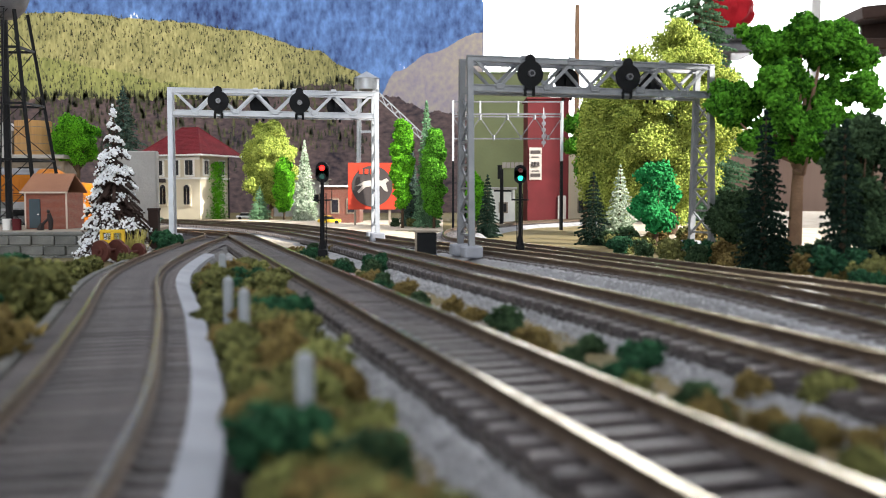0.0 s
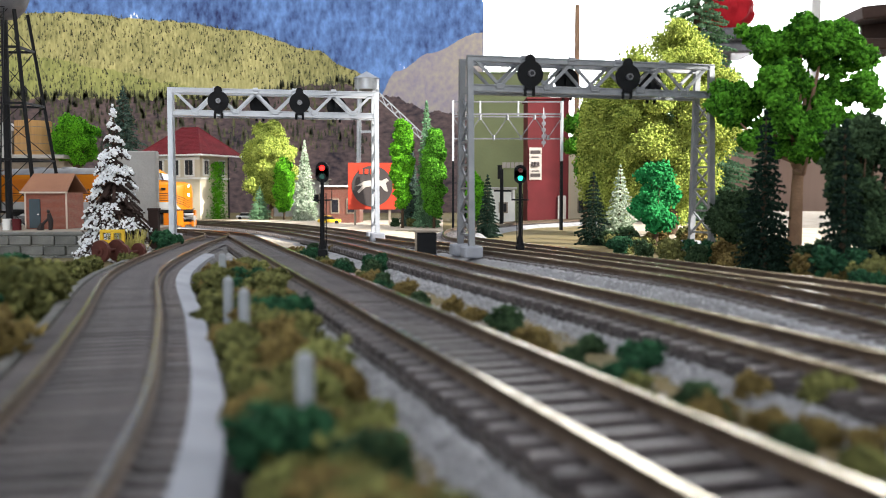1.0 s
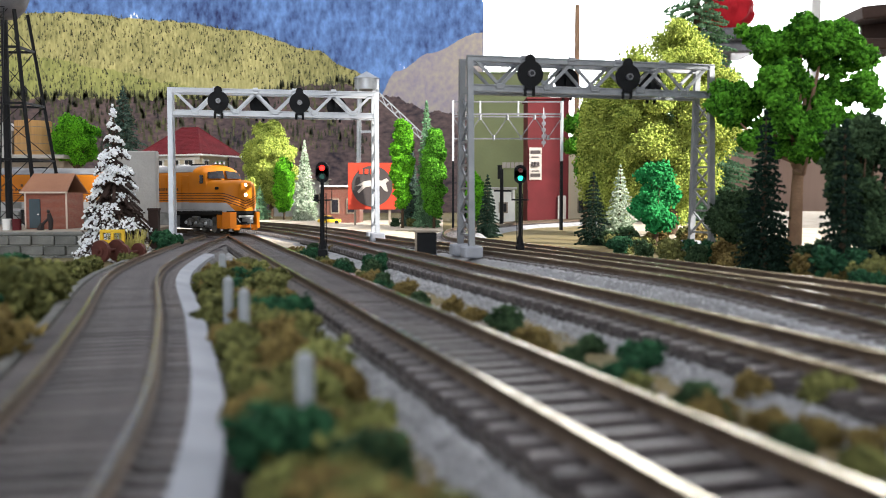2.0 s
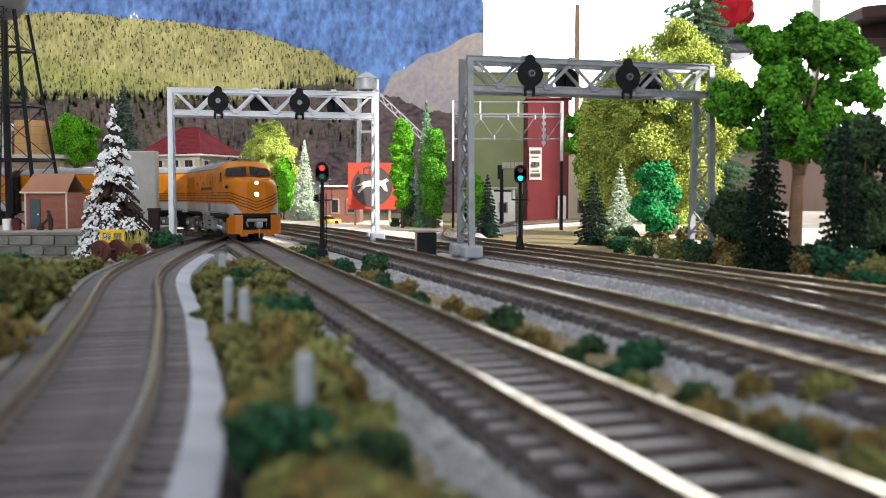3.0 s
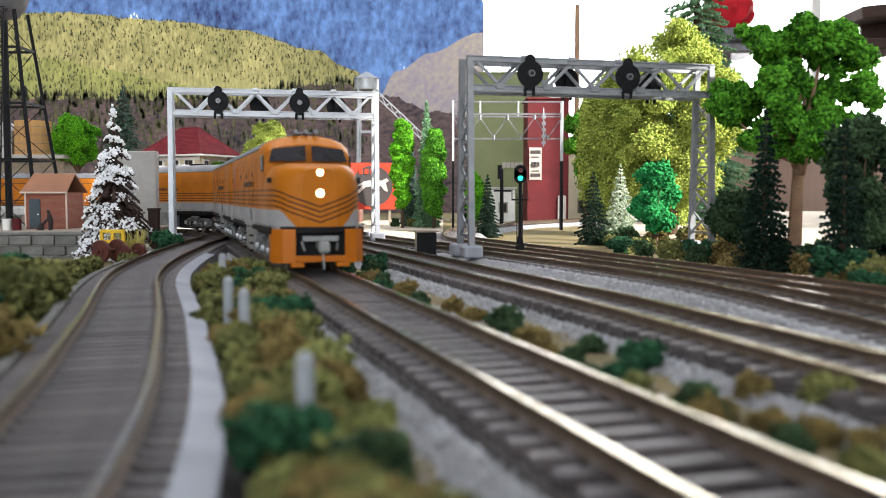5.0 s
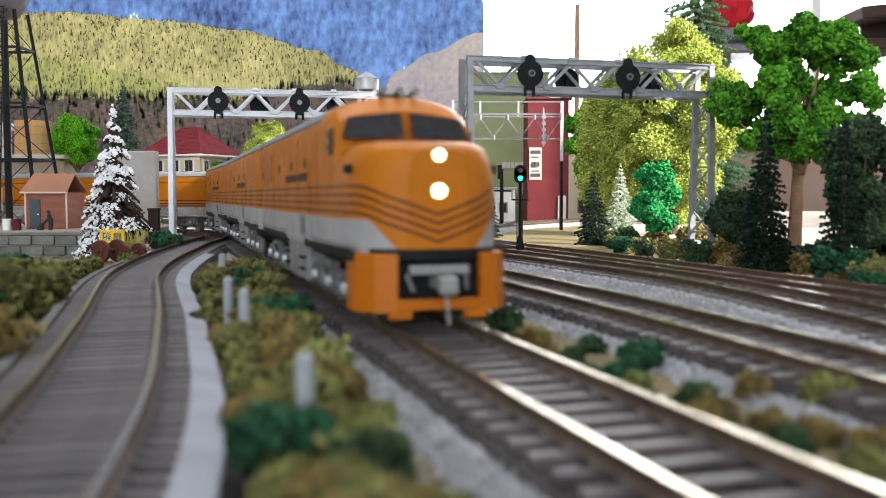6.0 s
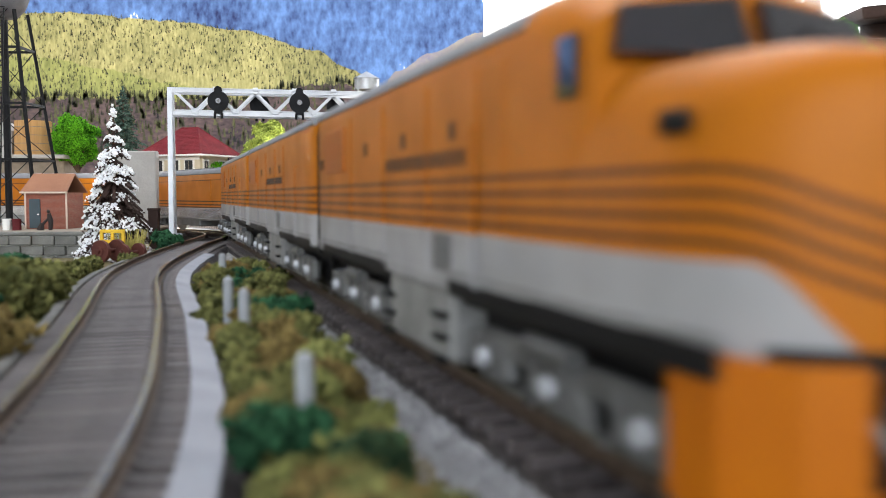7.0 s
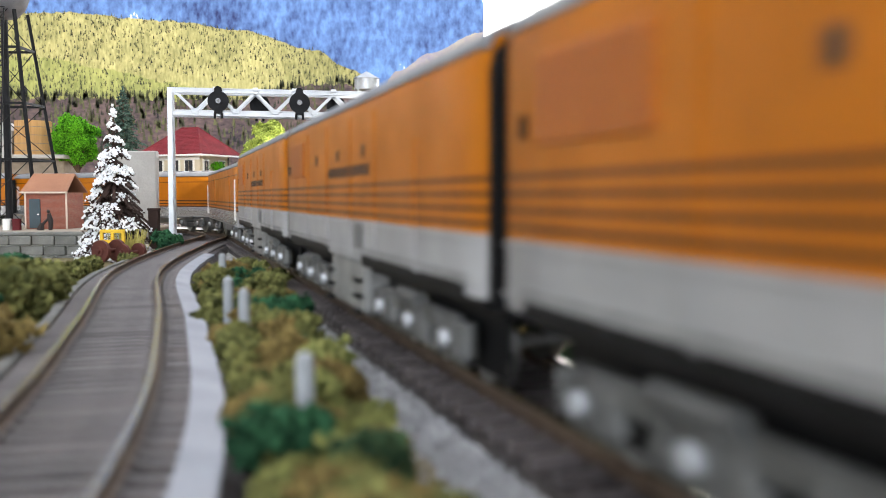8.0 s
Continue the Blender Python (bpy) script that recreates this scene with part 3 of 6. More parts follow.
def diesel(nose):
    t = thing("diesel_locomotive", 0, 0, label="orange and silver streamlined diesel locomotive with lit headlamps" if nose else "orange and silver streamlined booster locomotive without a cab",
              category="locomotive", group="" if nose else "booster units")
    paint = m_lead if nose else m_unit
    # body shell
    bm = bmesh.new()
    front = 46.0 if nose else HALF
    rings = [body_ring(-HALF, 16.4, 43.2, 50.4, 14.5), body_ring(-HALF + 1.2, 17.3, 44.0, 51.6, 14.5)]
    n = 10
    for k in range(1, n):
        rings.append(body_ring(-HALF + 1.2 + (front - 1.2 + HALF - 1.2) * k / n, 17.3, 44.0, 51.6, 14.5))
    if nose:
        rings += [body_ring(front, 17.3, 44.0, 51.6, 14.5), body_ring(front + 8, 17.2, 43.8, 51.3, 14.5), body_ring(61.5, 16.9, 43.4, 50.0, 14.5, lean=-5.0), body_ring(63.8, 16.3, 42.4, 47.6, 14.5, lean=-4.2)]
    else:
        rings += [body_ring(front - 1.2, 17.3, 44.0, 51.6, 14.5), body_ring(front, 16.4, 43.2, 50.4, 14.5)]
    loft(bm, rings)
    part("body", bm, paint, t, smooth=True)
    # black plates over the painted ends put the gap's shade into colour
    for x in ((-HALF,) if nose else (-HALF, HALF)):
        bm = bmesh.new()
        s = 1 if x > 0 else -1
        loft(bm, [body_ring(x + s * 0.15, 16.3, 43.0, 50.0, 13.0), body_ring(x + s * 0.9, 16.0, 42.8, 49.6, 13.0)])
        part("gap_shade_plate", bm, m_black, t, "black end plate standing for shade in the gap between units")
    # roof cover, a hair above the arch
    bm = bmesh.new()
    rr = []
    for x in (-HALF - 0.2, front - (1.5 if nose else -0.2)):
        ring = []
        for k in range(0, 13):
            a = math.pi * (0.06 + 0.88 * k / 12)
            ring.append((x, -17.45 * math.cos(a), 44.15 + 7.65 * math.sin(a) ** 0.8))
        ring += [(p[0], p[1] * 0.97, p[2] - 0.6) for p in reversed(ring)]
        rr.append(ring)
    loft(bm, rr)
    part("roof", bm, m_roof, t, "matt grey roof", smooth=True)
    for x in (-62, -30, 5):
        bm = bmesh.new()
        rod(bm, (x, 0, 50.6), (x, 0, 52.6), 6.5, 6.2, n=20)
        rod(bm, (x, 0, 52.6), (x, 0, 52.9), 5.2, n=20)
        part("roof_fan", bm, m_roof, t, smooth=True)
    bm = bmesh.new()
    box(bm, (28, 0, 52.2), (12, 5, 1.6), bev=0.4)
    part("exhaust_stack", bm, m_black, t)
    for y in (-17.3, 17.3):
        s = 1 if y > 0 else -1
        # louvre panel near the rear, two doors, portholes
        bm = bmesh.new()
        box(bm, (-66, y + s * 0.15, 37.5), (24, 0.5, 9.5), bev=0.15)
        for k in range(11):
            box(bm, (-66, y + s * 0.45, 33.6 + 0.78 * k), (23, 0.3, 0.3))
        part("louvre_panel", bm, m_orange, t, "darker orange louvred panel")
        for x in (-48, -20, 8, 30):
            bm = bmesh.new()
            box(bm, (x, y + s * 0.1, 29.5), (1.2 if x == -20 else 0.45, 0.4, 28))
            part("seam_strip", bm, paint, t)
        for x in (-34, -6, 20):
            bm = bmesh.new()
            box(bm, (x, y + s * 0.05, 36.4), (2.0, 0.5, 2.6), bev=0.2)
            part("air_intake", bm, m_letter, t, "small dark intake grille")
        bm = bmesh.new()
        box(bm, (-82, y + s * 0.12, 35), (1.6, 0.4, 2.6))
        part("class_lamp", bm, m_black, t)
        for x in (30.5 if nose else 60,):
            bm = bmesh.new()
            bar(bm, (x, y + s * 0.9, 16), (x, y + s * 0.9, 36), 0.35, 0.35)
            bar(bm, (x, y, 36), (x, y + s * 0.9, 36), 0.35, 0.35)
            bar(bm, (x, y, 16), (x, y + s * 0.9, 16), 0.35, 0.35)
            part("grab_rail", bm, paint, t)
        bm = bmesh.new()
        letter_bars(bm, -18, 26, 31.6, 33.8, y, 14, 0.5)
        part("lettering", bm, m_letter, t, "dark illegible lettering")
        bm = bmesh.new()
        box(bm, (15.5, y + s * 0.1, 19.6), (8.0, 0.3, 5.4), bev=0.1)
        letter_bars(bm, 12.4, 18.6, 18.0, 21.2, y + s * 0.15, 4)
        part("number_plate_panel", bm, m_letter_pale, t, "grey panel with illegible bars")
        # black strips and plates stand for the shade in the skirt openings over the trucks
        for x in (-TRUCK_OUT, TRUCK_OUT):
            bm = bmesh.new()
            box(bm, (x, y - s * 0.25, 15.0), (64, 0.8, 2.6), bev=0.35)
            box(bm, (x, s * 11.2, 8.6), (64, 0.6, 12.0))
            part("well_shade", bm, m_black, t, "black sheets standing for shade over the truck")
            bm = bmesh.new()
            box(bm, (x, y + s * 0.1, 17.0), (66, 0.4, 0.7), bev=0.12)
            part("skirt_lip", bm, m_under, t)
        for x in (-15, 15):
            bm = bmesh.new()
            for z in (4.2, 7.4, 10.6):
                box(bm, (x, y + s * 0.3, z), (4.6, 1.4, 0.7), bev=0.15)
            part("side_step", bm, m_black, t)
        for z in (16.2, 22.0):
            bm = bmesh.new()
            box(bm, (-21 if nose else 0, y + s * 0.06, z), (134 if nose else 174, 0.3, 0.35))
            part("body_crease", bm, paint, t)
    # underframe, fuel tank, couplers
    bm = bmesh.new()
    box(bm, (0, 0, 13.6), (166, 30, 2.4))
    part("underframe", bm, m_black, t)
    bm = bmesh.new()
    box(bm, (0, 0, 9.2), (35, 33.6, 11.6), bev=1.2)
    part("fuel_tank", bm, m_under, t)
    bm = bmesh.new()
    box(bm, (-HALF - 1.6, 0, 29), (3.6, 20, 31), bev=0.6)
    part("end_diaphragm", bm, m_black, t)
    if not nose:
        bm = bmesh.new()
        box(bm, (HALF + 1.6, 0, 29), (3.6, 20, 31), bev=0.6)
        part("end_diaphragm", bm, m_black, t)
    for sgn in (-1, 1):
        bm = bmesh.new()
        box(bm, (sgn * (HALF + 0.5), 0, 9.5), (9, 2.4, 2.6), bev=0.4)
        box(bm, (sgn * (HALF + 4.5), 0.5, 9.3), (3.0, 4.0, 4.2), bev=0.7)
        if sgn > 0:
            rod(bm, (HALF + 5, 0, 8.0), (HALF + 5.6, 0.3, 1.4), 0.35, n=6)
        part("coupler", bm, m_under, t)
    if nose:
        # hood of the nose: rounded in plan and over the top
        bm = bmesh.new()
        rings = []
        for k in range(13):
            u = k / 12
            x = 54 + 33.5 * math.sin(u * math.pi / 2)
            q = max(0.0, (x - 66) / 21.6)
            w = 17.25 * max(0.0, 1 - q ** 2.9) ** (1 / 2.6) if q < 1 else 0.0
            w = max(w, 6.5)
            top = 39.8 - 0.9 * q ** 2 - 1.6 * q ** 6
            ring = []
            m = 20
            for j in range(m + 1):
                a = math.pi * j / m
                cy, cz = -math.cos(a), math.sin(a)
                ring.append((x, w * math.copysign(abs(cy) ** 0.32, cy), 15.6 + (top - 15.6) * abs(cz) ** 0.42))
            rings.append(ring)
        loft(bm, rings)
        part("nose_hood", bm, paint, t, smooth=True)
        # windscreen panes set in the sloping cab front
        for s in (-1, 1):
            bm = bmesh.new()
            vs = []
            for x, y, z in ((60.9, 1.2, 41.0), (58.2, 1.2, 47.0), (57.2, 13.6, 45.8), (59.6, 15.2, 40.8)):
                vs.append((x + 3.1, s * y, z))
            inner = [(x - 1.4, y, z) for x, y, z in vs]
            loft(bm, [vs, inner])
            part("windscreen", bm, m_glass, t, "dark windscreen pane")
            bm = bmesh.new()
            box(bm, (56, s * 17.1, 40.2), (4.4, 0.7, 6.4), bev=0.3)
            part("cab_window", bm, m_glass, t)
            bm = bmesh.new()
            box(bm, (35.5, s * 17.25, 31), (8.5, 0.5, 25), bev=0.2)
            part("cab_door", bm, m_unit, t)
            bm = bmesh.new()
            box(bm, (75, s * 16.7, 33.4), (4.0, 0.8, 2.0), rz=-s * 8, bev=0.3)
            part("number_box", bm, m_black, t)
        for z, r in ((36.0, 1.15), (28.6, 1.4)):
            bm = bmesh.new()
            rod(bm, (84.5, 0, z), (87.9, 0, z), r + 0.5, n=24)
            ring = part("lamp_ring", bm, m_orange, t, smooth=True)
            bm = bmesh.new()
            rod(bm, (86.5, 0, z), (88.15, 0, z), r, n=24)
            part("headlight", bm, m_lamp, ring, "glowing warm headlight")
        # silver cheek panels, black anticlimber and orange pilot
        bm = bmesh.new()
        pts = []
        for k in range(15):
            a = -0.86 + 1.72 * k / 14
            pts.append((69 + 19.3 * math.cos(a) ** 0.75, 17.4 * math.sin(a) / math.sin(1.25)))
        loft(bm, [[(x + 0.5, y * 1.0, z) for x, y in pts] + [(x - 2.5, y * 0.9, z) for x, y in reversed(pts)] for z in (14.3, 16.5)])
        part("anticlimber", bm, m_black, t, "black anticlimber step")
        bm = bmesh.new()
        for s in (-1, 1):
            loft(bm, [[(81.5, s * 16.9, z), (86.8, s * 13.5, z), (88.4, s * 9.0, z), (86.4, s * 9.0, z), (85, s * 13.0, z), (75, s * 15.8, z), (75, s * 17.0, z)] for z in (3.4, 15.6)])
            box(bm, (87.2, s * 8.2, 3.0), (1.8, 5.0, 2.2), bev=0.3)
        box(bm, (87.6, 0, 4.9), (1.6, 19, 2.4), bev=0.3)
        part("pilot", bm, m_orange, t, "orange pilot plate with coupler opening")
        # black block behind the pilot stands for shade in the coupler opening
        bm = bmesh.new()
        box(bm, (83, 0, 9.5), (3, 18.6, 9.6))
        part("pilot_shade_block", bm, m_black, t)
        bm = bmesh.new()
        box(bm, (88, 0, 12.2), (1.4, 13, 2.0), bev=0.3)
        for y in (-6.5, 6.5):
            rod(bm, (86, y, 11), (88.6, y * 0.9, 8.0), 0.45, n=6)
        part("hose_bracket", bm, m_under, t)
        bm = bmesh.new()
        for y in (-4, 0, 4):
            rod(bm, (50, y, 52.2), (56, y, 52.8), 0.5, 0.95, n=10)
        rod(bm, (50, -4.5, 52.2), (50, 4.5, 52.2), 0.5, n=8)
        part("air_horn", bm, m_roof, t, "grey air horn cluster", smooth=True)
    trucks = [truck(t, x, axles=(-20.0, 0.0, 20.0)) for x in (-TRUCK_OUT, TRUCK_OUT)]
    return t, trucks


CO_HALF = 118.0
CO_TRUCK = 88.0


def coach(windows):
    t = thing("passenger_coach", 0, 0, label="orange and silver streamlined passenger coach with ribbed grey roof" if windows else "orange and silver windowless baggage coach with grey roof", category="railway coach", group="passenger coaches")
    bm = bmesh.new()
    rings = [body_ring(-CO_HALF, 16.6, 41.4, 46.4, 11.5)]
    for k in range(9):
        rings.append(body_ring(-CO_HALF + 1.0 + (2 * CO_HALF - 2) * k / 8, 17.3, 42.0, 47.2, 11.5))
    rings.append(body_ring(CO_HALF, 16.6, 41.4, 46.4, 11.5))
    loft(bm, rings)
    part("body", bm, m_coach, t, smooth=True)
    bm = bmesh.new()
    rr = []
    for x in (-CO_HALF - 0.3, CO_HALF + 0.3):
        ring = [(x, -17.6 * math.cos(math.pi * (0.03 + 0.94 * k / 12)), 42.2 + 5.3 * math.sin(math.pi * (0.03 + 0.94 * k / 12)) ** 0.8) for k in range(13)]
        ring += [(p[0], p[1] * 0.97, p[2] - 0.6) for p in reversed(ring)]
        rr.append(ring)
    loft(bm, rr)
    part("roof", bm, m_roof, t, "silver grey arched roof", smooth=True)
    bm = bmesh.new()
    for k in range(-8, 9):
        for y in (-9, 9):
            box(bm, (k * 13.5, y, 46.9), (7.0, 3.2, 1.0), bev=0.3)
    part("roof_vents", bm, m_roof, t)
    for y in (-17.3, 17.3):
        s = 1 if y > 0 else -1
        for k in range(-4, 5) if windows else ():
            bm = bmesh.new()
            box(bm, (k * 22.0, y, 32), (13.0, 0.9, 6.8), bev=0.3)
            part("window", bm, m_glass, t)
        for x in () if windows else (-58, 58):
            bm = bmesh.new()
            box(bm, (x, y, 29), (26, 0.7, 21), bev=0.25)
            part("baggage_door", bm, m_coach, t)
        for k in range(9):
            bm = bmesh.new()
            rod(bm, (-CO_HALF + 3, y, 12.4 + 0.75 * k), (CO_HALF - 3, y, 12.4 + 0.75 * k), 0.3, n=6)
            part("flute", bm, m_chrome, t, "bright metal flute")
        for x in (-CO_HALF + 6, CO_HALF - 6):
            bm = bmesh.new()
            bar(bm, (x, y + s * 0.8, 15), (x, y + s * 0.8, 36), 0.6, 0.6)
            part("grab_rail", bm, m_white, t, "pale vertical grab rail")
    bm = bmesh.new()
    box(bm, (0, 0, 9.2), (70, 26, 7), bev=0.8)
    box(bm, (0, 0, 11), (225, 28, 1.6))
    part("underframe", bm, m_under, t)
    for sgn in (-1, 1):
        bm = bmesh.new()
        box(bm, (sgn * (CO_HALF + 1.2), 0, 27), (3.4, 12, 29), bev=0.4)
        part("end_diaphragm", bm, m_black, t)
        bm = bmesh.new()
        box(bm, (sgn * (CO_HALF + 1.5), 0, 9), (8, 2.4, 2.6), bev=0.4)
        part("coupler", bm, m_under, t)
    trucks = [truck(t, x, axles=(-13.5, 13.5)) for x in (-CO_TRUCK, CO_TRUCK)]
    return t, trucks


CONSIST = []
at_s = HALF
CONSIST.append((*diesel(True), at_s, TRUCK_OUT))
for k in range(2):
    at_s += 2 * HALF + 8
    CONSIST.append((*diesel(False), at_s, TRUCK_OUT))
at_s += HALF + CO_HALF + 7
for k in range(4):
    CONSIST.append((*coach(k > 1), at_s, CO_TRUCK))
    at_s += 2 * CO_HALF + 7

NOSE_T = [0.0, 0.5, 1.0, 1.5, 2.0, 2.5, 3.0, 3.5, 4.0, 4.5, 5.0, 5.5, 6.0, 6.5, 7.0, 7.5, 8.0]
NOSE_S = [907, 857, 807, 757, 710, 660, 606, 548, 484, 414, 343, 270, 198, 130.5, 68, 5, -59.5]


def nose_at(t):
    """Smooth distance of the nose from the camera's plane along the track (mm)."""
    i = min(max(int(t / 0.5), 0), len(NOSE_S) - 2)
    p = [NOSE_S[min(max(j, 0), len(NOSE_S) - 1)] for j in (i - 1, i, i + 1, i + 2)]
    if i == 0:
        p[0] = 2 * p[1] - p[2]
    if i == len(NOSE_S) - 2:
        p[3] = 2 * p[2] - p[1]
    u = t / 0.5 - i
    a, b, c, d = p
    return 0.5 * (2 * b + (c - a) * u + (2 * a - 5 * b + 4 * c - d) * u * u + (3 * b - a - 3 * c + d) * u ** 3)


def car_pose(s_mid, half):
    f, r = main_line(s_mid - half)[0], main_line(s_mid + half)[0]
    c, d = (f + r) / 2, (f - r)
    return c, math.degrees(math.atan2(d.y, d.x)), d.length / 2


def motions():
    times = [round(0.2 * k, 2) for k in range(41)]
    fine = [k / 15 for k in range(121)]
    for ob, trucks, s_car, half in CONSIST:
        rows = []
        swing = [[], []]
        for t in times:
            s = nose_at(t) + s_car
            c, ang, reach = car_pose(s, half)
            rows.append((t, pose(c.x * MM, c.y * MM, 0, 0, 0, ang)))
            for i, sgn in enumerate((1, -1)):
                d = -main_line(s + sgn * half)[1]
                turn = math.degrees(math.atan2(d.y, d.x)) - ang
                turn = (turn + 180) % 360 - 180
                swing[i].append((t, pose(-sgn * half * MM, 0, 0, 0, 0, turn)))
        walk(ob, rows)
        for i, (tr, wheels) in enumerate(trucks):
            walk(tr, swing[i])
            for w, ax in wheels:
                walk(w, [(t, pose(ax * MM, 0, 6.0 * MM, 0, -math.degrees(nose_at(t) - nose_at(0)) / 6.0, 0)) for t in fine])


# ---- signal bridges ----


def leg_side(parent, x, mat_):
    """One braced leg: front and rear post with ladder bracing, on a concrete footing."""
    foot, head, top = 10.5, 7.0, 96.0
    for s in (-1, 1):
        bm = bmesh.new()
        bar(bm, (x, s * foot, 3), (x, s * head, top), 3.0, 2.6)
        part("post", bm, mat_, parent)
        bm = bmesh.new()
        box(bm, (x, s * foot, 0), (9.5, 9.5, 6), bev=0.8)
        part("footing", bm, m_concrete, parent, "pale concrete footing")
    n = 6
    for k in range(n):
        z0, z1 = 8 + 70 * k / n, 8 + 70 * (k + 1) / n
        f0, f1 = foot + (head - foot) * z0 / top, foot + (head - foot) * z1 / top
        for s in (-1, 1):
            bm = bmesh.new()
            bar(bm, (x, -s * f0, z0), (x, s * f1, z1), 0.9, 0.9)
            part("brace", bm, mat_, parent)
        bm = bmesh.new()
        bar(bm, (x, -f0, z0), (x, f0, z0), 1.0, 1.0)
        part("brace", bm, mat_, parent)


def signal_head(parent, x, y, z, back=False):
    s = 1 if back else -1
    bm = bmesh.new()
    rod(bm, (x, y + s * 1.0, z), (x, y + s * 2.2, z), 6.7, n=32)
    rod(bm, (x, y + s * 1.0, z + 7.2), (x, y + s * 2.0, z + 7.2), 2.5, n=20)
    box(bm, (x, y + s * 1.2, z + 5.6), (5.0, 1.0, 3.4))
    box(bm, (x, y + s * 1.2, z - 6.8), (5.2, 1.6, 2.0), bev=0.3)
    box(bm, (x, y, z), (2.5, 2.4, 14))
    disc = part("signal_disc", bm, m_disc, parent, "black round signal target", smooth=True)
    bm = bmesh.new()
    rod(bm, (x, y + s * 2.1, z), (x, y + s * 4.4, z), 1.5, 1.7, n=16)
    part("lamp_hood", bm, m_tank_grey, disc, "grey lamp hood", smooth=True)
    bm = bmesh.new()
    rod(bm, (x, y + s * 4.2, z), (x, y + s * 4.5, z), 1.0, n=12)
    part("lens", bm, m_glass, disc)
    for sx in (-2.2, 2.2):
        bm = bmesh.new()
        rod(bm, (x + sx, y + s * 0.6, z - 11.0), (x + sx, y + s * 0.6, z - 7.5), 0.8, n=8)
        part("conduit_box", bm, m_disc, disc)


def signal_bridge(x0, y0, x1, y1, mat_, heads, label):
    ang = math.degrees(math.atan2(y1 - y0, x1 - x0))
    span = math.hypot(x1 - x0, y1 - y0)
    t = thing("signal_bridge", (x0 + x1) / 2, (y0 + y1) / 2, 0, ang, label, "signal bridge", "signal bridges")
    h = span / 2
    for x in (-h, h):
        leg_side(t, x, mat_)
    for y in (-7.0, 7.0):
        for z, d in ((95.4, 2.4), (81.0, 3.0)):
            bm = bmesh.new()
            box(bm, (0, y, z), (span + 3, 1.0, d), bev=0.15)
            box(bm, (0, y, z + d / 2), (span + 3, 2.6, 0.6))
            box(bm, (0, y, z - d / 2), (span + 3, 2.6, 0.6))
            part("chord", bm, mat_, t)
        n = 10
        step = (span - 6) / n
        for k in range(n):
            xa, xb = -h + 3 + step * k, -h + 3 + step * (k + 1)
            za, zb = (94.8, 82.2) if k % 2 == 0 else (82.2, 94.8)
            bm = bmesh.new()
            bar(bm, (xa, y, za), (xb, y, zb), 1.1, 1.6)
            part("diagonal", bm, mat_, t)
            if k % 2 == 0 and k:
                bm = bmesh.new()
                box(bm, (xa, y * 1.09, 95.2), (5.0, 0.6, 3.6), bev=0.5)
                rod(bm, (xa - 1.6, y, 96.4), (xa + 1.6, y, 96.4), 1.5, n=10)
                part("gusset", bm, mat_, t)
            elif k:
                bm = bmesh.new()
                box(bm, (xa, y * 1.09, 82.2), (5.0, 0.6, 3.4), bev=0.5)
                part("gusset", bm, mat_, t)
    for k in range(6):
        x = -h + 3 + (span - 6) * k / 5
        for z in (81.0, 95.4):
            bm = bmesh.new()
            bar(bm, (x, -7, z), (x, 7, z), 1.0, 1.0)
            part("cross_tie", bm, mat_, t)
    for x, back in heads:
        signal_head(t, x * h, 8.2 if back else -8.2, 88.4, back)
    return t


signal_bridge(-176, 592, -46, 618, m_alu, [(-0.545, False), (0.235, False), (-0.15, True), (0.62, True)], "silver lattice signal bridge over the tracks with black discs")
signal_bridge(11.5, 459, 140, 492, m_alu_dark, [(-0.54, False), (0.26, False), (-0.13, True), (0.6, True)], "grey lattice signal bridge over the outer tracks with black discs")

# lighter footbridge-like truss further back


def light_truss(x0, x1, y, label):
    t = thing("truss_gantry", (x0 + x1) / 2, y, 0, 0, label, "gantry")
    h = (x1 - x0) / 2
    for x in (-h, h):
        for dy in (-4, 4):
            bm = bmesh.new()
            bar(bm, (x, dy, -6), (x, dy, 62), 2.2, 2.0)
            part("post", bm, m_steel_black, t, "black lower post")
            bm = bmesh.new()
            bar(bm, (x, dy, 62), (x, dy, 121), 2.0, 1.8)
            part("post", bm, m_alu, t, "silver upper post")
    for z, r in ((120, 0.9), (108, 1.3), (105.5, 0.9), (84, 1.0)):
        bm = bmesh.new()
        bar(bm, (-h, 0, z), (h, 0, z), 1.3 * r, 1.3 * r)
        part("chord", bm, m_tank_grey, t)
    n = 8
    for k in range(n):
        xa, xb = -h + 2 * h * k / n, -h + 2 * h * (k + 1) / n
        za, zb = (105, 85) if k % 2 == 0 else (85, 105)
        bm = bmesh.new()
        bar(bm, (xa, 0, za), (xb, 0, zb), 0.9, 0.9)
        part("diagonal", bm, m_tank_grey, t)
        bm = bmesh.new()
        rod(bm, (xb, 0, zb - 2.4), (xb, 0, zb + 2.4), 1.3, n=8)
        part("joint", bm, m_alu_dark, t)
    for x in (-0.5 * h, 0.2 * h):
        bm = bmesh.new()
        bar(bm, (x, 0, 106), (x, 0, 121), 1.6, 1.6)
        part("stanchion", bm, m_alu, t)
    bm = bmesh.new()
    bar(bm, (0.66 * h, -3, 76), (0.66 * h, -3, 114), 0.9, 0.9)
    for k in range(5):
        bm2 = bmesh.new()
        rod(bm2, (0.66 * h, -5, 80 + 6.2 * k), (0.66 * h, -3, 80 + 6.2 * k), 2.2, n=14)
        part("signal_lamp", bm2, m_alu_dark, t)
    part("lamp_pole", bm, m_alu, t)


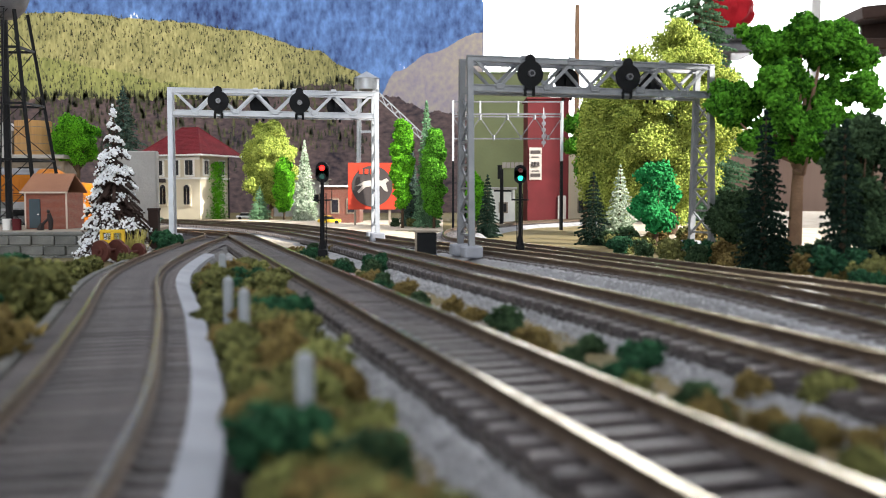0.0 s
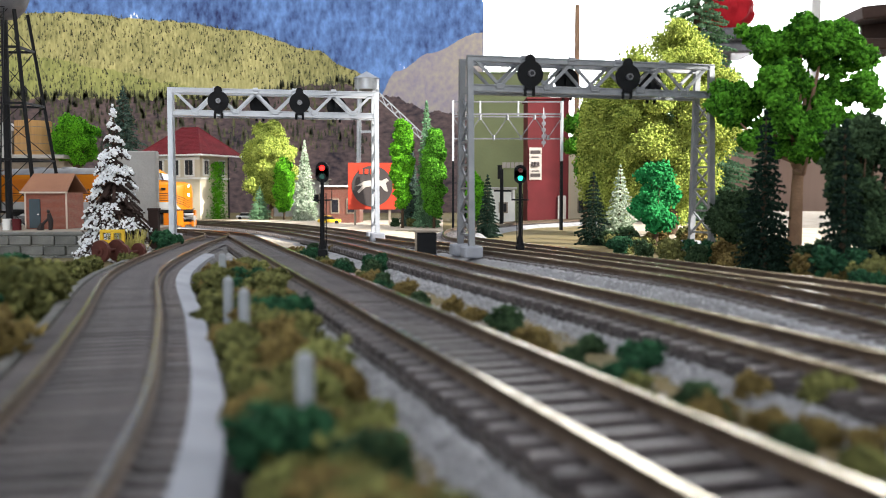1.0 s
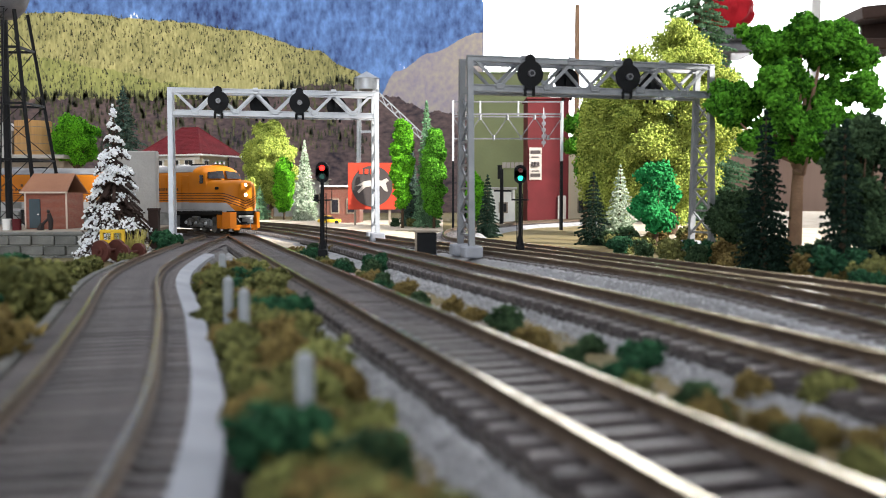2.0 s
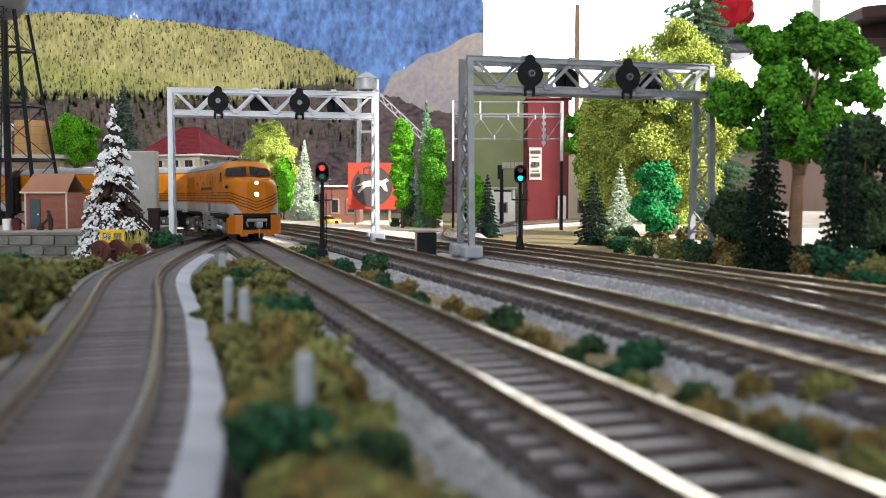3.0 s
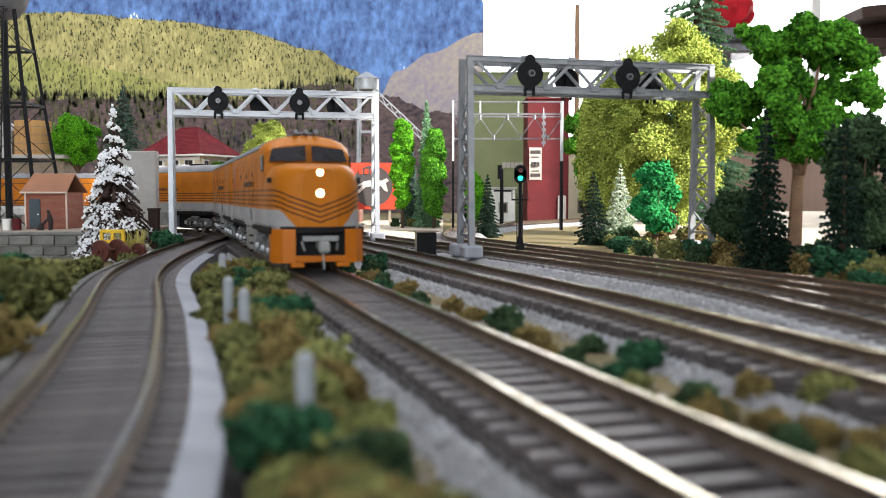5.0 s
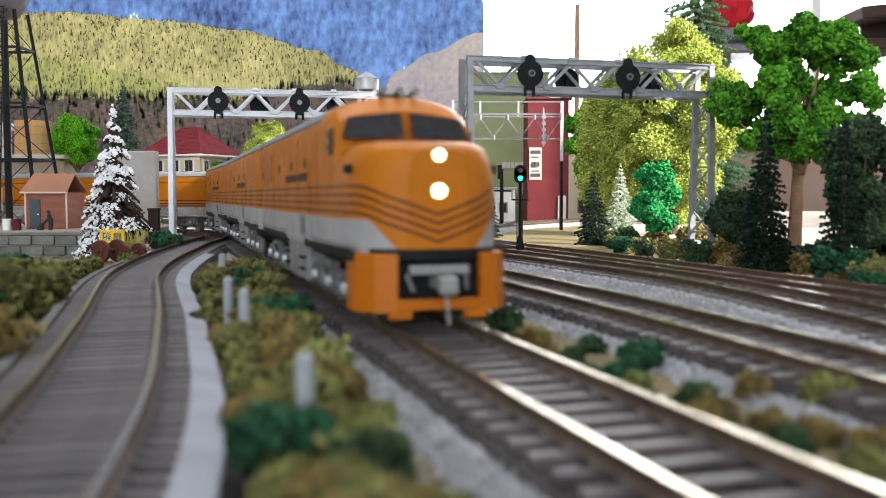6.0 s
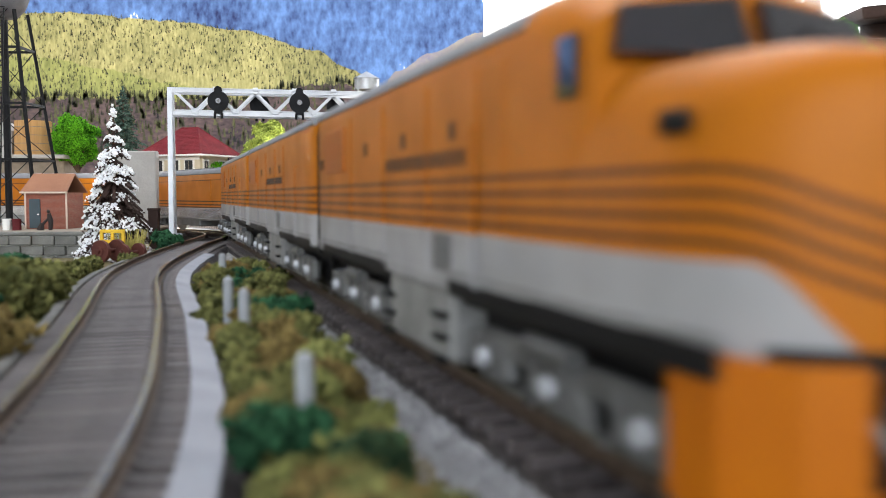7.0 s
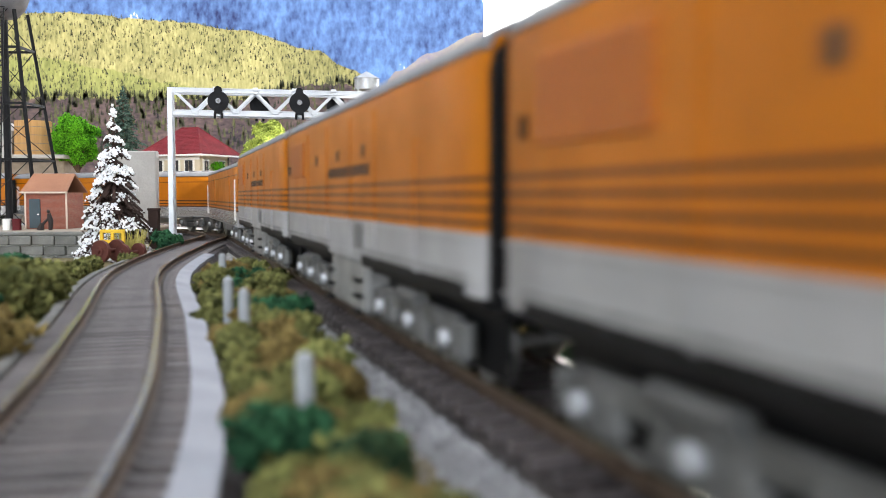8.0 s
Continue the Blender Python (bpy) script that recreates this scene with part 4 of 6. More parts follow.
light_truss(10, 117, 900, "slim silver truss gantry with black post feet")


def colour_signal(x, y, red, label):
    t = thing("signal_mast", x, y, -7, 0, label, "signal", "colour light signals")
    bm = bmesh.new()
    box(bm, (0, 0, 4), (4.6, 4.6, 9), bev=0.5)
    rod(bm, (0, 0, 8), (0, 0, 13), 2.2, 1.3, n=10)
    part("base", bm, m_disc, t)
    bm = bmesh.new()
    rod(bm, (0, 0, 8), (0, 0, 44), 0.95, n=10)
    part("mast", bm, m_disc, t)
    bm = bmesh.new()
    for sx in (-1.5, 1.5):
        bar(bm, (sx, 2.8, 0), (sx, 2.8, 36), 0.45, 0.45)
    for k in range(12):
        bar(bm, (-1.5, 2.8, 3 + 2.8 * k), (1.5, 2.8, 3 + 2.8 * k), 0.4, 0.4)
    part("ladder", bm, m_disc, t)
    bm = bmesh.new()
    box(bm, (0, 1, 32.5), (9.0, 5, 0.8))
    bar(bm, (-4.2, 3.2, 32.5), (-4.2, 3.2, 38), 0.4, 0.4)
    bar(bm, (4.2, 3.2, 32.5), (4.2, 3.2, 38), 0.4, 0.4)
    part("platform", bm, m_disc, t)
    bm = bmesh.new()
    rod(bm, (0, -0.6, 44.4), (0, 1.6, 44.4), 3.3, n=20)
    rod(bm, (0, -0.6, 48.0), (0, 1.6, 48.0), 3.3, n=20)
    box(bm, (0, 0.5, 46.2), (6.6, 2.2, 3.8))
    head = part("signal_head", bm, m_disc, t, "black oval signal head", smooth=True)
    for z, on, a, b in ((48.3, red, m_red_lamp, m_red_off), (44.1, not red, m_green_lamp, m_green_off)):
        bm = bmesh.new()
        rod(bm, (0, -1.3, z), (0, -0.4, z), 1.3, n=18)
        part("lens", bm, a if on else b, head, "glowing lens" if on else "dark lens")
        bm = bmesh.new()
        ring = []
        for j, r in ((0, 1.9), (1, 1.7)):
            ring.append([(r * math.cos(math.pi * k / 10), -0.6 - 2.4 * (1 if i else 0), z + r * math.sin(math.pi * k / 10)) for i in (0, 1) for k in (range(11) if not i else range(10, -1, -1))])
        loft(bm, ring)
        part("visor", bm, m_disc, head)


colour_signal(-59.5, 449, True, "black colour light signal showing red beside the tracks")
colour_signal(41.5, 489, False, "black colour light signal showing green beside the tracks")

t = thing("relay_cabinet", -9, 478, -7, 8, "dark grey trackside relay cabinet", "relay cabinet")
bm = bmesh.new()
box(bm, (0, 0, 8), (10.5, 8, 15), bev=0.5)
part("cabinet_body", bm, m_disc, t)
bm = bmesh.new()
box(bm, (-5.6, -3.0, 8), (1.2, 1.2, 15.5))
box(bm, (0, 0, 16), (12, 9.5, 1.0), bev=0.2)
part("frame", bm, m_timber, t)

# ---- stakes between the tracks ----
for x, y in ((-17.2, 112), (-41.8, 190), (-51.8, 218), (-75.0, 308)):
    t = thing("stake", x, y, -7, 0, "pale grey rounded plastic marker stake in the bushes", "marker stake", "marker stakes")
    bm = bmesh.new()
    rod(bm, (0, 0, 0), (0, 0, 14.0), 1.2, n=14)
    bmesh.ops.create_uvsphere(bm, u_segments=14, v_segments=8, radius=1.2, matrix=Matrix.Translation((0, 0, 14)))
    part("shaft", bm, m_stake, t, smooth=True)

# ---- backdrop print ----


def profile(anchors):
    def f(x):
        for (xa, za), (xb, zb) in zip(anchors[:-1], anchors[1:]):
            if x <= xb:
                u = min(max((x - xa) / (xb - xa), 0), 1)
                u = u * u * (3 - 2 * u)
                return za + (zb - za) * u
        return anchors[-1][1]
    return f


def print_mat(name, cols, s1, s2, stretch, contrast=3.0):
    m, t, b = base_nodes(name)
    co = t.nodes.new("ShaderNodeTexCoord")
    mp = t.nodes.new("ShaderNodeMapping")
    mp.inputs["Scale"].default_value = stretch
    link(t, co.outputs["Object"], mp.inputs[0])
    n1 = t.nodes.new("ShaderNodeTexNoise")
    n1.inputs["Scale"].default_value, n1.inputs["Detail"].default_value, n1.inputs["Roughness"].default_value = s1, 9, 0.62
    link(t, co.outputs["Object"], n1.inputs[0])
    n2 = t.nodes.new("ShaderNodeTexNoise")
    n2.inputs["Scale"].default_value, n2.inputs["Detail"].default_value = s2, 5
    link(t, mp.outputs[0], n2.inputs[0])
    av = t.nodes.new("ShaderNodeMix")
    av.inputs["Factor"].default_value = 0.5
    link(t, n1.outputs[0], av.inputs["A"])
    link(t, n2.outputs[0], av.inputs["B"])
    rng_ = t.nodes.new("ShaderNodeMapRange")
    rng_.inputs[1].default_value, rng_.inputs[2].default_value = 0.5 - 0.5 / contrast, 0.5 + 0.5 / contrast
    link(t, av.outputs["Result"], rng_.inputs[0])
    ramp = t.nodes.new("ShaderNodeValToRGB")
    els = ramp.color_ramp.elements
    for i, c in enumerate(cols):
        p = i / (len(cols) - 1)
        e = els[0] if i == 0 else els[1] if i == len(cols) - 1 else els.new(p)
        e.position, e.color = p, (*c, 1)
    link(t, rng_.outputs[0], ramp.inputs[0])
    link(t, ramp.outputs[0], b.inputs["Base Color"])
    b.inputs["Roughness"].default_value = 0.8
    b.inputs["Specular IOR Level"].default_value = 0.1
    return m


m_sky_print = print_mat("print_blue_mountain", [(0.035, 0.045, 0.13), (0.075, 0.12, 0.36), (0.2, 0.16, 0.27), (0.1, 0.2, 0.55), (0.34, 0.26, 0.32), (0.2, 0.36, 0.74)], 6, 75, (1.3, 1, 0.7), 3.0)
m_hill_print = print_mat("print_yellow_hill", [(0.13, 0.14, 0.05), (0.42, 0.38, 0.11), (0.66, 0.58, 0.2), (0.76, 0.67, 0.29)], 16, 210, (1, 1, 0.3), 2.2)
m_hill2_print = print_mat("print_green_hill", [(0.15, 0.18, 0.06), (0.40, 0.41, 0.12), (0.60, 0.58, 0.2)], 16, 200, (1, 1, 0.3), 2.2)
m_low_print = print_mat("print_purple_valley", [(0.024, 0.024, 0.04), (0.065, 0.056, 0.085), (0.125, 0.095, 0.115), (0.24, 0.165, 0.15)], 8, 90, (0.8, 1, 1.5), 2.8)
m_far_print = print_mat("print_hazy_hill", [(0.2, 0.18, 0.36), (0.36, 0.3, 0.32), (0.52, 0.43, 0.28), (0.58, 0.5, 0.33)], 5, 120, (1, 1, 0.8), 1.7)
m_tree_print = mat("print_tree", (0.16, 0.16, 0.075), (0.035, 0.037, 0.035), rough=0.85, s1=30, s2=300, bump=0, island=0.8)

BD_Y = 1900
BACKDROP = thing("backdrop_print", 0, 0, 0, 0, "printed mountain landscape backdrop panel behind the layout", "backdrop", kind="structure")


def print_layer(name, y, x0, x1, low, high, material, step=12):
    bm = bmesh.new()
    prev = None
    x = x0
    while x <= x1 + 0.1:
        lo = low(x) if callable(low) else low
        hi = high(x) if callable(high) else high
        q = [bm.verts.new((x, yy, zz)) for yy, zz in ((y, lo), (y, hi), (y + 1.5, hi), (y + 1.5, lo))]
        if prev:
            for i in range(4):
                j = (i + 1) % 4
                bm.faces.new((prev[i], prev[j], q[j], q[i]))
        else:
            bm.faces.new(q)
        prev = q
        x += step
    bm.faces.new(prev[::-1])
    bmesh.ops.recalc_face_normals(bm, faces=bm.faces)
    return part(name, bm, material, BACKDROP)


def rough_top(f, amp, k):
    return lambda x: f(x) + amp * noise.noise(Vector((x * k, 3.3, 1.7))) + amp * 0.5 * noise.noise(Vector((x * k * 4.3, 7.3, 2.7)))


edge_top = profile([(-1700, 640), (30, 640), (88, 420), (110, 400)])
hill_top = profile([(-1700, 330), (-927, 402), (-780, 405), (-570, 388), (-415, 368), (-265, 328), (-190, 288), (-150, 272), (60, 262), (110, 260)])
hill2_top = profile([(-1700, 290), (-927, 316), (-820, 312), (-690, 288), (-570, 262), (-430, 225), (-300, 190), (110, 180)])
low_top = profile([(-1700, 230), (-927, 232), (-700, 228), (-560, 226), (-420, 222), (-280, 256), (-170, 258), (-110, 236), (-40, 205), (110, 190)])
far_top = profile([(-1700, 200), (-150, 200), (-95, 285), (-30, 322), (70, 362), (110, 372)])
print_layer("mountain", BD_Y, -1740, 84, -40, edge_top, m_sky_print)
print_layer("hazy_hill", BD_Y - 2.5, -130, 84, -40, rough_top(far_top, 3, 0.03), m_far_print, 4)
print_layer("yellow_hill", BD_Y - 5, -1740, -130, -40, rough_top(hill_top, 4, 0.05), m_hill_print, 3)
print_layer("green_hill", BD_Y - 7.5, -1740, -300, -40, rough_top(hill2_top, 4, 0.05), m_hill2_print, 3)
print_layer("valley", BD_Y - 10, -1740, 84, -40, rough_top(low_top, 9, 0.06), m_low_print, 3)
rng = random.Random(11)
bm = bmesh.new()
for k in range(5200):
    x = rng.uniform(-1050, -140)
    zone = rng.random()
    if zone < 0.35:
        z, hgt, y = hill_top(x) - rng.random() ** 1.3 * 110, rng.uniform(3, 9), BD_Y - 8.5
    elif zone < 0.65:
        z, hgt, y = hill2_top(x) - rng.random() * 90, rng.uniform(3, 10), BD_Y - 8.8
    else:
        z, hgt, y = low_top(x) - rng.random() ** 1.5 * 150 + 6, rng.uniform(5, 22), BD_Y - 11.2
    if z < 0 or (zone < 0.35 and z < hill2_top(x)):
        continue
    w = hgt * rng.uniform(0.12, 0.2)
    a, b_, c, d = (bm.verts.new(p) for p in ((x - w, y, z), (x + w, y, z), (x + w * 0.5, y, z + hgt * 0.6), (x, y, z + hgt)))
    e = bm.verts.new((x - w * 0.5, y, z + hgt * 0.6))
    bm.faces.new((a, b_, c, d, e))
tagged(part("printed_trees", bm, m_tree_print, BACKDROP, "dark printed conifers on the hills"), kind="stuff")

# ---- foliage ----


def lobe_points(rng, centre, radii, n, shell=0.72):
    v = rng.normal(size=(n, 3))
    v /= np.linalg.norm(v, axis=1)[:, None]
    r = rng.uniform(shell, 1.0, (n, 1))
    return np.asarray(centre) + v * r * np.asarray(radii)


def bush_mesh(material, seed, w, h, n=520, size=1.15, name="bush", label=""):
    rng = np.random.default_rng(seed)
    t = thing(name, 0, 0, -50, label=label, category="bush", group="foam bushes")
    pts = []
    k = 7
    for i in range(k):
        a, r = rng.uniform(0, 6.28), rng.uniform(0, 0.55) * w / 2
        rad = w * rng.uniform(0.16, 0.3)
        pts.append(lobe_points(rng, (r * math.cos(a), r * math.sin(a), h * rng.uniform(0.2, 0.72)), (rad, rad, rad * min(1.0, 1.1 * h / w) * 0.95), n // k, 0.55))
    p = np.concatenate(pts)
    p[:, 2] = np.maximum(p[:, 2], 0)
    crumbs("foliage", p, size, material, t, seed)
    return t


BUSH_KINDS = []
for mt, lab in ((m_olive_foam, "olive green ground foam bush"), (m_dark_foam, "dark green ground foam bush"), (m_teal_foam, "blue-green ground foam bush"),
                (m_brown_foam, "brown and ochre ground foam clump"), (m_yellow_foam, "yellow-green ground foam clump")):
    BUSH_KINDS.append([bush_mesh(mt, 31 * len(BUSH_KINDS) + v, 16, 11, 620, 1.05, label=lab + " beside the track") for v in range(2)])
used_bush = set()


def bush(kind, x, y, z, scale, turn):
    v = BUSH_KINDS[kind][int(turn) % 2]
    if v.name not in used_bush:
        used_bush.add(v.name)
        v.matrix_world = pose(x * MM, y * MM, z * MM, 0, 0, turn) @ Matrix.Scale(scale, 4)
        return v
    o = copy_thing(v, pose(x * MM, y * MM, z * MM, 0, 0, turn))
    o.scale = (scale, scale, scale)
    return o


rng = random.Random(3)
# hedge between the siding and the main track
for k in range(150):
    y = 60 + 304 * (k / 149) ** 1.25 + rng.uniform(-4, 4)
    left = -14.5 - 0.30 * (y - 83)
    right = -1.0 - 0.26 * (y - 83) + (0.06 * (y - 250) if y > 250 else 0)
    w = right - left
    u = rng.random()
    bush(rng.choice([0, 0, 0, 1, 3, 3, 4, 2, 0, 0]), left + u * w, y, -8.0 + 2.0 * rng.random(), rng.uniform(0.6, 1.0), rng.uniform(0, 360))
# scrub between main and second track
for k in range(40):
    y = 95 + 420 * (k / 39) ** 1.1 + rng.uniform(-5, 5)
    b_right = 58.5 - 0.3136 * y + 17
    c_left = 44 + (250 - y) * (0.28 if y < 250 else 0.34) - 20
    w = c_left - b_right
    if w < 2 or (y < 118 and rng.random() < 0.6):
        continue
    bush(rng.choice([1, 2, 3, 3, 0, 1]), b_right + 2 + rng.uniform(0.0, 0.4) * w, y, -8.5, rng.uniform(0.5, 0.85), rng.uniform(0, 360))
for x, y, s, kind in ((51.5, 150, 0.62, 3), (38.5, 178, 0.7, 2), (32, 196, 0.55, 1), (-31, 392, 0.8, 1), (-29, 398, 1.0, 2), (60, 142, 0.75, 0), (47, 128, 0.5, 3), (52, 124, 0.52, 3), (57, 119, 0.5, 3), (62, 112, 0.5, 3), (43, 137, 0.45, 3), (49, 134, 0.4, 3)):
    bush(kind, x, y, -8.0, s, rng.uniform(0, 360))
# slope outside the siding
for k in range(100):
    y = 125 + 345 * rng.random() ** 1.1
    edge = -76 - 0.286 * (y - 143) if y < 380 else -144 - 0.1 * (y - 380)
    d = 8 + 100 * rng.random() ** 1.5
    bush(rng.choice([0, 0, 4, 1, 3, 0, 2]), edge - d, y, ground_height(edge - d, y) - 1.5, rng.uniform(1.2, 2.0) * (1.0 if y < 340 else 0.62), rng.uniform(0, 360))
# far verge beyond the outer track
for k in range(58):
    y = 230 + 420 * rng.random()
    x = 158 - 0.20 * (y - 230) + rng.uniform(6, 55) if y < 470 else 92 + rng.uniform(4, 95)
    bush(rng.choice([1, 1, 0, 3, 2, 0]), x, y, -8.0, rng.uniform(0.9, 1.7), rng.uniform(0, 360))
for x, y, s, kind in ((-166, 545, 1.45, 2), (-170, 566, 1.2, 1), (-206, 545, 0.8, 4), (-196, 545, 0.6, 4), (-70, 520, 0.6, 0), (-82, 560, 0.7, 1), (-66, 545, 0.6, 3), (-52, 1000, 1.2, 1), (-35, 1000, 1.2, 0)):
    bush(kind, x, y, -8.0, s, rng.uniform(0, 360))

# straw tufts by the retaining wall
t = thing("straw_tuft", -188, 540, -9, 0, "pale straw grass tuft beside the siding", "grass tuft")
bm = bmesh.new()
r2 = random.Random(8)
for k in range(150):
    x, y = r2.uniform(-9, 9), r2.uniform(-5, 5)
    bar(bm, (x, y, 0), (x + r2.uniform(-5, 5), y + r2.uniform(-3, 3), r2.uniform(7, 17)), 0.3, 0.3)
tagged(part("straw", bm, m_straw, t), kind="stuff")


def conifer(x, y, height, width, material, label, seed, ground=-7.5, lace=1.0):
    rng = np.random.default_rng(seed)
    t = thing("spruce_tree", x, y, ground, rng.uniform(0, 360), label, "conifer tree")
    hgt = height - ground
    bm = bmesh.new()
    rod(bm, (0, 0, 0), (0, 0, hgt * 0.97), 0.02 * hgt + 0.5, 0.3, n=8)
    part("trunk", bm, m_bark, t)
    size = 0.75 if hgt < 80 else 1.1 if hgt < 200 else 2.2
    tiers = int(np.clip(hgt / 2.6, 12, 44))
    pts = []
    for i in range(tiers):
        u = i / (tiers - 1)
        r = width / 2 * (1 - u) ** 0.8 * rng.uniform(0.9, 1.08) + 0.6
        nb = int(8 + 12 * (1 - u))
        for j in range(nb):
            a = 2 * math.pi * (j + rng.uniform(-0.3, 0.3)) / nb + i * 0.7
            rr = r * rng.uniform(0.66, 1.14)
            z = hgt * (0.05 + 0.93 * u) + rng.normal(0, 0.006) * hgt
            ca, sa = math.cos(a), math.sin(a)
            m = max(6, int(rr * 2.6 * lace / size))
            k = rng.uniform(0.15, 1, m) ** 0.7
            side = rng.normal(0, 1, m) * (0.17 * rr * (1.08 - k) + 0.3)
            lift = 0.1 * rr * np.maximum(k - 0.7, 0)
            pts.append(np.stack([ca * rr * k - sa * side, sa * rr * k + ca * side, z - 0.34 * rr * k ** 1.2 + lift + rng.normal(0, 0.3, m)], 1))
    crumbs("needles", np.concatenate(pts), size, material, t, seed, flat=0.45)
    return t


def snowy_spruce(x, y, height, width, label, seed, ground=-7.5):
    """Tiers of drooping brown boughs, thickly flocked on the weather side."""
    rng = np.random.default_rng(seed)
    t = thing("spruce_tree", x, y, ground, 0, label, "conifer tree")
    hgt = height - ground
    bm = bmesh.new()
    rod(bm, (0, 0, 0), (0, 0, hgt * 0.97), 2.2, 0.4, n=8)
    part("trunk", bm, m_bark, t)
    twig, white, needle = bmesh.new(), [], []
    tiers = 10
    for i in range(tiers):
        u = i / (tiers - 0.3)
        z = hgt * (0.15 + 0.8 * u)
        r = width / 2 * (1 - u) ** 0.9 + 1.2
        nb = int(10 + 16 * (1 - u))
        for j in range(nb):
            a = 2 * math.pi * (j + rng.uniform(-0.25, 0.25)) / nb + i * 0.5
            rr = r * rng.uniform(0.84, 1.12)
            ca, sa = math.cos(a), math.sin(a)
            drop = rr * rng.uniform(0.55, 0.8)
            z = hgt * (0.15 + 0.8 * u) + rng.normal(0, 0.014) * hgt
            tip = Vector((ca * rr, sa * rr, z - drop))
            elbow = Vector((ca * rr * 0.55, sa * rr * 0.55, z - drop * 0.38))
            bar(twig, (0, 0, z + 1), elbow, 1.9, 1.2)
            bar(twig, elbow, tip, 1.7, 1.1)
            m = int(8 + 1.4 * rr)
            k = rng.uniform(0.3, 1.05, m)
            sd = rng.normal(0, 0.10 * rr, m)
            q = np.stack([ca * rr * k - sa * sd, sa * rr * k + ca * sd, z - drop * k ** 1.4 - rng.uniform(0, 1.0, m)], 1)
            needle.append(q)
            weather = 0.52 - 0.34 * ca - 0.05 * sa + (0.35 if u > 0.6 else 0.0)
            if rng.random() < weather:
                n = int((12 + 3.0 * rr) * rng.uniform(0.6, 1.2))
                k = rng.uniform(0.52 if ca < 0.3 else 0.72, 1.08, n)
                sd = rng.normal(0, 0.12 * rr + 0.5, n)
                white.append(np.stack([ca * rr * k - sa * sd, sa * rr * k + ca * sd, z - drop * k ** 1.4 + rng.uniform(0.2, 1.8, n)], 1))
    white.append(np.array([0, 0, hgt * 0.97]) + rng.normal(0, 1, (40, 3)) * np.array([0.9, 0.9, 2.2]))
    part("branch_frame", twig, m_dark_wood, t, "dark brown drooping branches")
    crumbs("needles", np.concatenate(needle), 0.9, m_dark_wood, t, seed, flat=0.45)
    crumbs("snow", np.concatenate(white), 1.0, m_snow, t, seed + 1, flat=0.8, label="white flocked snow clumps")
    return t


def leafy_tree(x, y, top, width, low, material, label, seed, lobes=26, crumb=1.3, dense=1.0, bark=None, fuzz=0.35, puff=(0.07, 0.14), masses=0, ground=-7.5):
    rng = np.random.default_rng(seed)
    t = thing("leafy_tree", x, y, ground, 0, label, "tree")
    low, top = max(low - ground, 1.0), top - ground
    ch, mid = top - low, (top + low) / 2
    crown = []
    hearts = [h for h in (rng.uniform(-1, 1, 3) for _ in range(400)) if 0.45 < np.linalg.norm(h) < 0.95][:masses]
    for i in range(lobes):
        for _ in range(40):
            v = rng.uniform(-1, 1, 3)
            d = np.linalg.norm(v)
            if 0.3 < d < 1:
                break
        if masses:
            v = hearts[i % masses] * 0.86 + rng.normal(0, 0.15, 3) * np.array([1, 1, 0.75])
        rad = min(width, ch * 1.2) * rng.uniform(*puff) * (40 / lobes) ** 0.33
        c = np.array([v[0] * (width / 2 - rad * 0.6), v[1] * (width / 2 - rad * 0.6), mid + v[2] * (ch / 2 - rad * 0.6)])
        crown.append((c, rad))
    bm = bmesh.new()
    h0 = low + 0.25 * ch
    rod(bm, (0, 0, -1), (0.02 * width, 0, h0), 0.035 * width + 0.8, 0.02 * width + 0.5, n=10)
    part("trunk", bm, bark or m_bark, t, smooth=True)
    for c, rad in crown[:14]:
        root = np.array([0, 0, h0 * rng.uniform(0.75, 1.0)])
        kink = (root + c) / 2 + np.array([0, 0, -0.1 * ch * rng.random()])
        bm = bmesh.new()
        rod(bm, root, kink, 0.014 * width + 0.35, 0.009 * width + 0.25, n=6)
        rod(bm, kink, c, 0.009 * width + 0.25, 0.2, n=6)
        part("limb", bm, bark or m_bark, t)
    pts = []
    for c, rad in crown:
        n = min(int(dense * 17 * (rad / crumb) ** 2) + 14, 1500)
        q = lobe_points(rng, c, (rad, rad, rad * 0.85), n, fuzz)
        pts.append(q + rng.normal(0, 0.1 * rad, q.shape))
    crumbs("crown", np.concatenate(pts), crumb, material, t, seed)
    return t


CONIFERS = [
    (-349.7, 1000, 149.2, 86, m_pine_grey, "grey-green bushy conifer behind the train"),
    (-189.8, 1250, 104.9, 37.3, m_pine_frost, "frosted pale green conifer beside the track"),
    (-260.1, 1290, 41.5, 36.9, m_pine_mint, "small mint green conifer by the station"),
    (-17.7, 980, 130.9, 31.7, m_pine_mint, "tall slender pale conifer with light tips"),
    (-35.2, 1010, 88.8, 25.1, m_pine_grey, "grey-green slender conifer beside the billboard"),
    (37.4, 760, 45.2, 21.8, m_pine, "dark spruce beside the far signal"),
    (29.3, 980, 87.0, 18.3, m_pine, "dark slender spruce behind the outer track"),
    (105.9, 640, 44.4, 28.7, m_pine, "dark spruce with sunlit tips"),
    (134.4, 690, 51.3, 30.1, m_pine_frost, "frosted spruce with pale tips"),
    (321, 1162, 451, 165, m_pine_mint, "tall mint conifer with frosted tips"),
    (141.4, 400, 65.5, 29.9, m_pine, "dark shaded spruce before the tall trees"),
    (152.0, 345, 56, 24, m_pine, "dark tall spruce close to the outer track"),
    (210.7, 420, 79.1, 31.4, m_pine, "dark tall spruce at the layout's edge"),
]
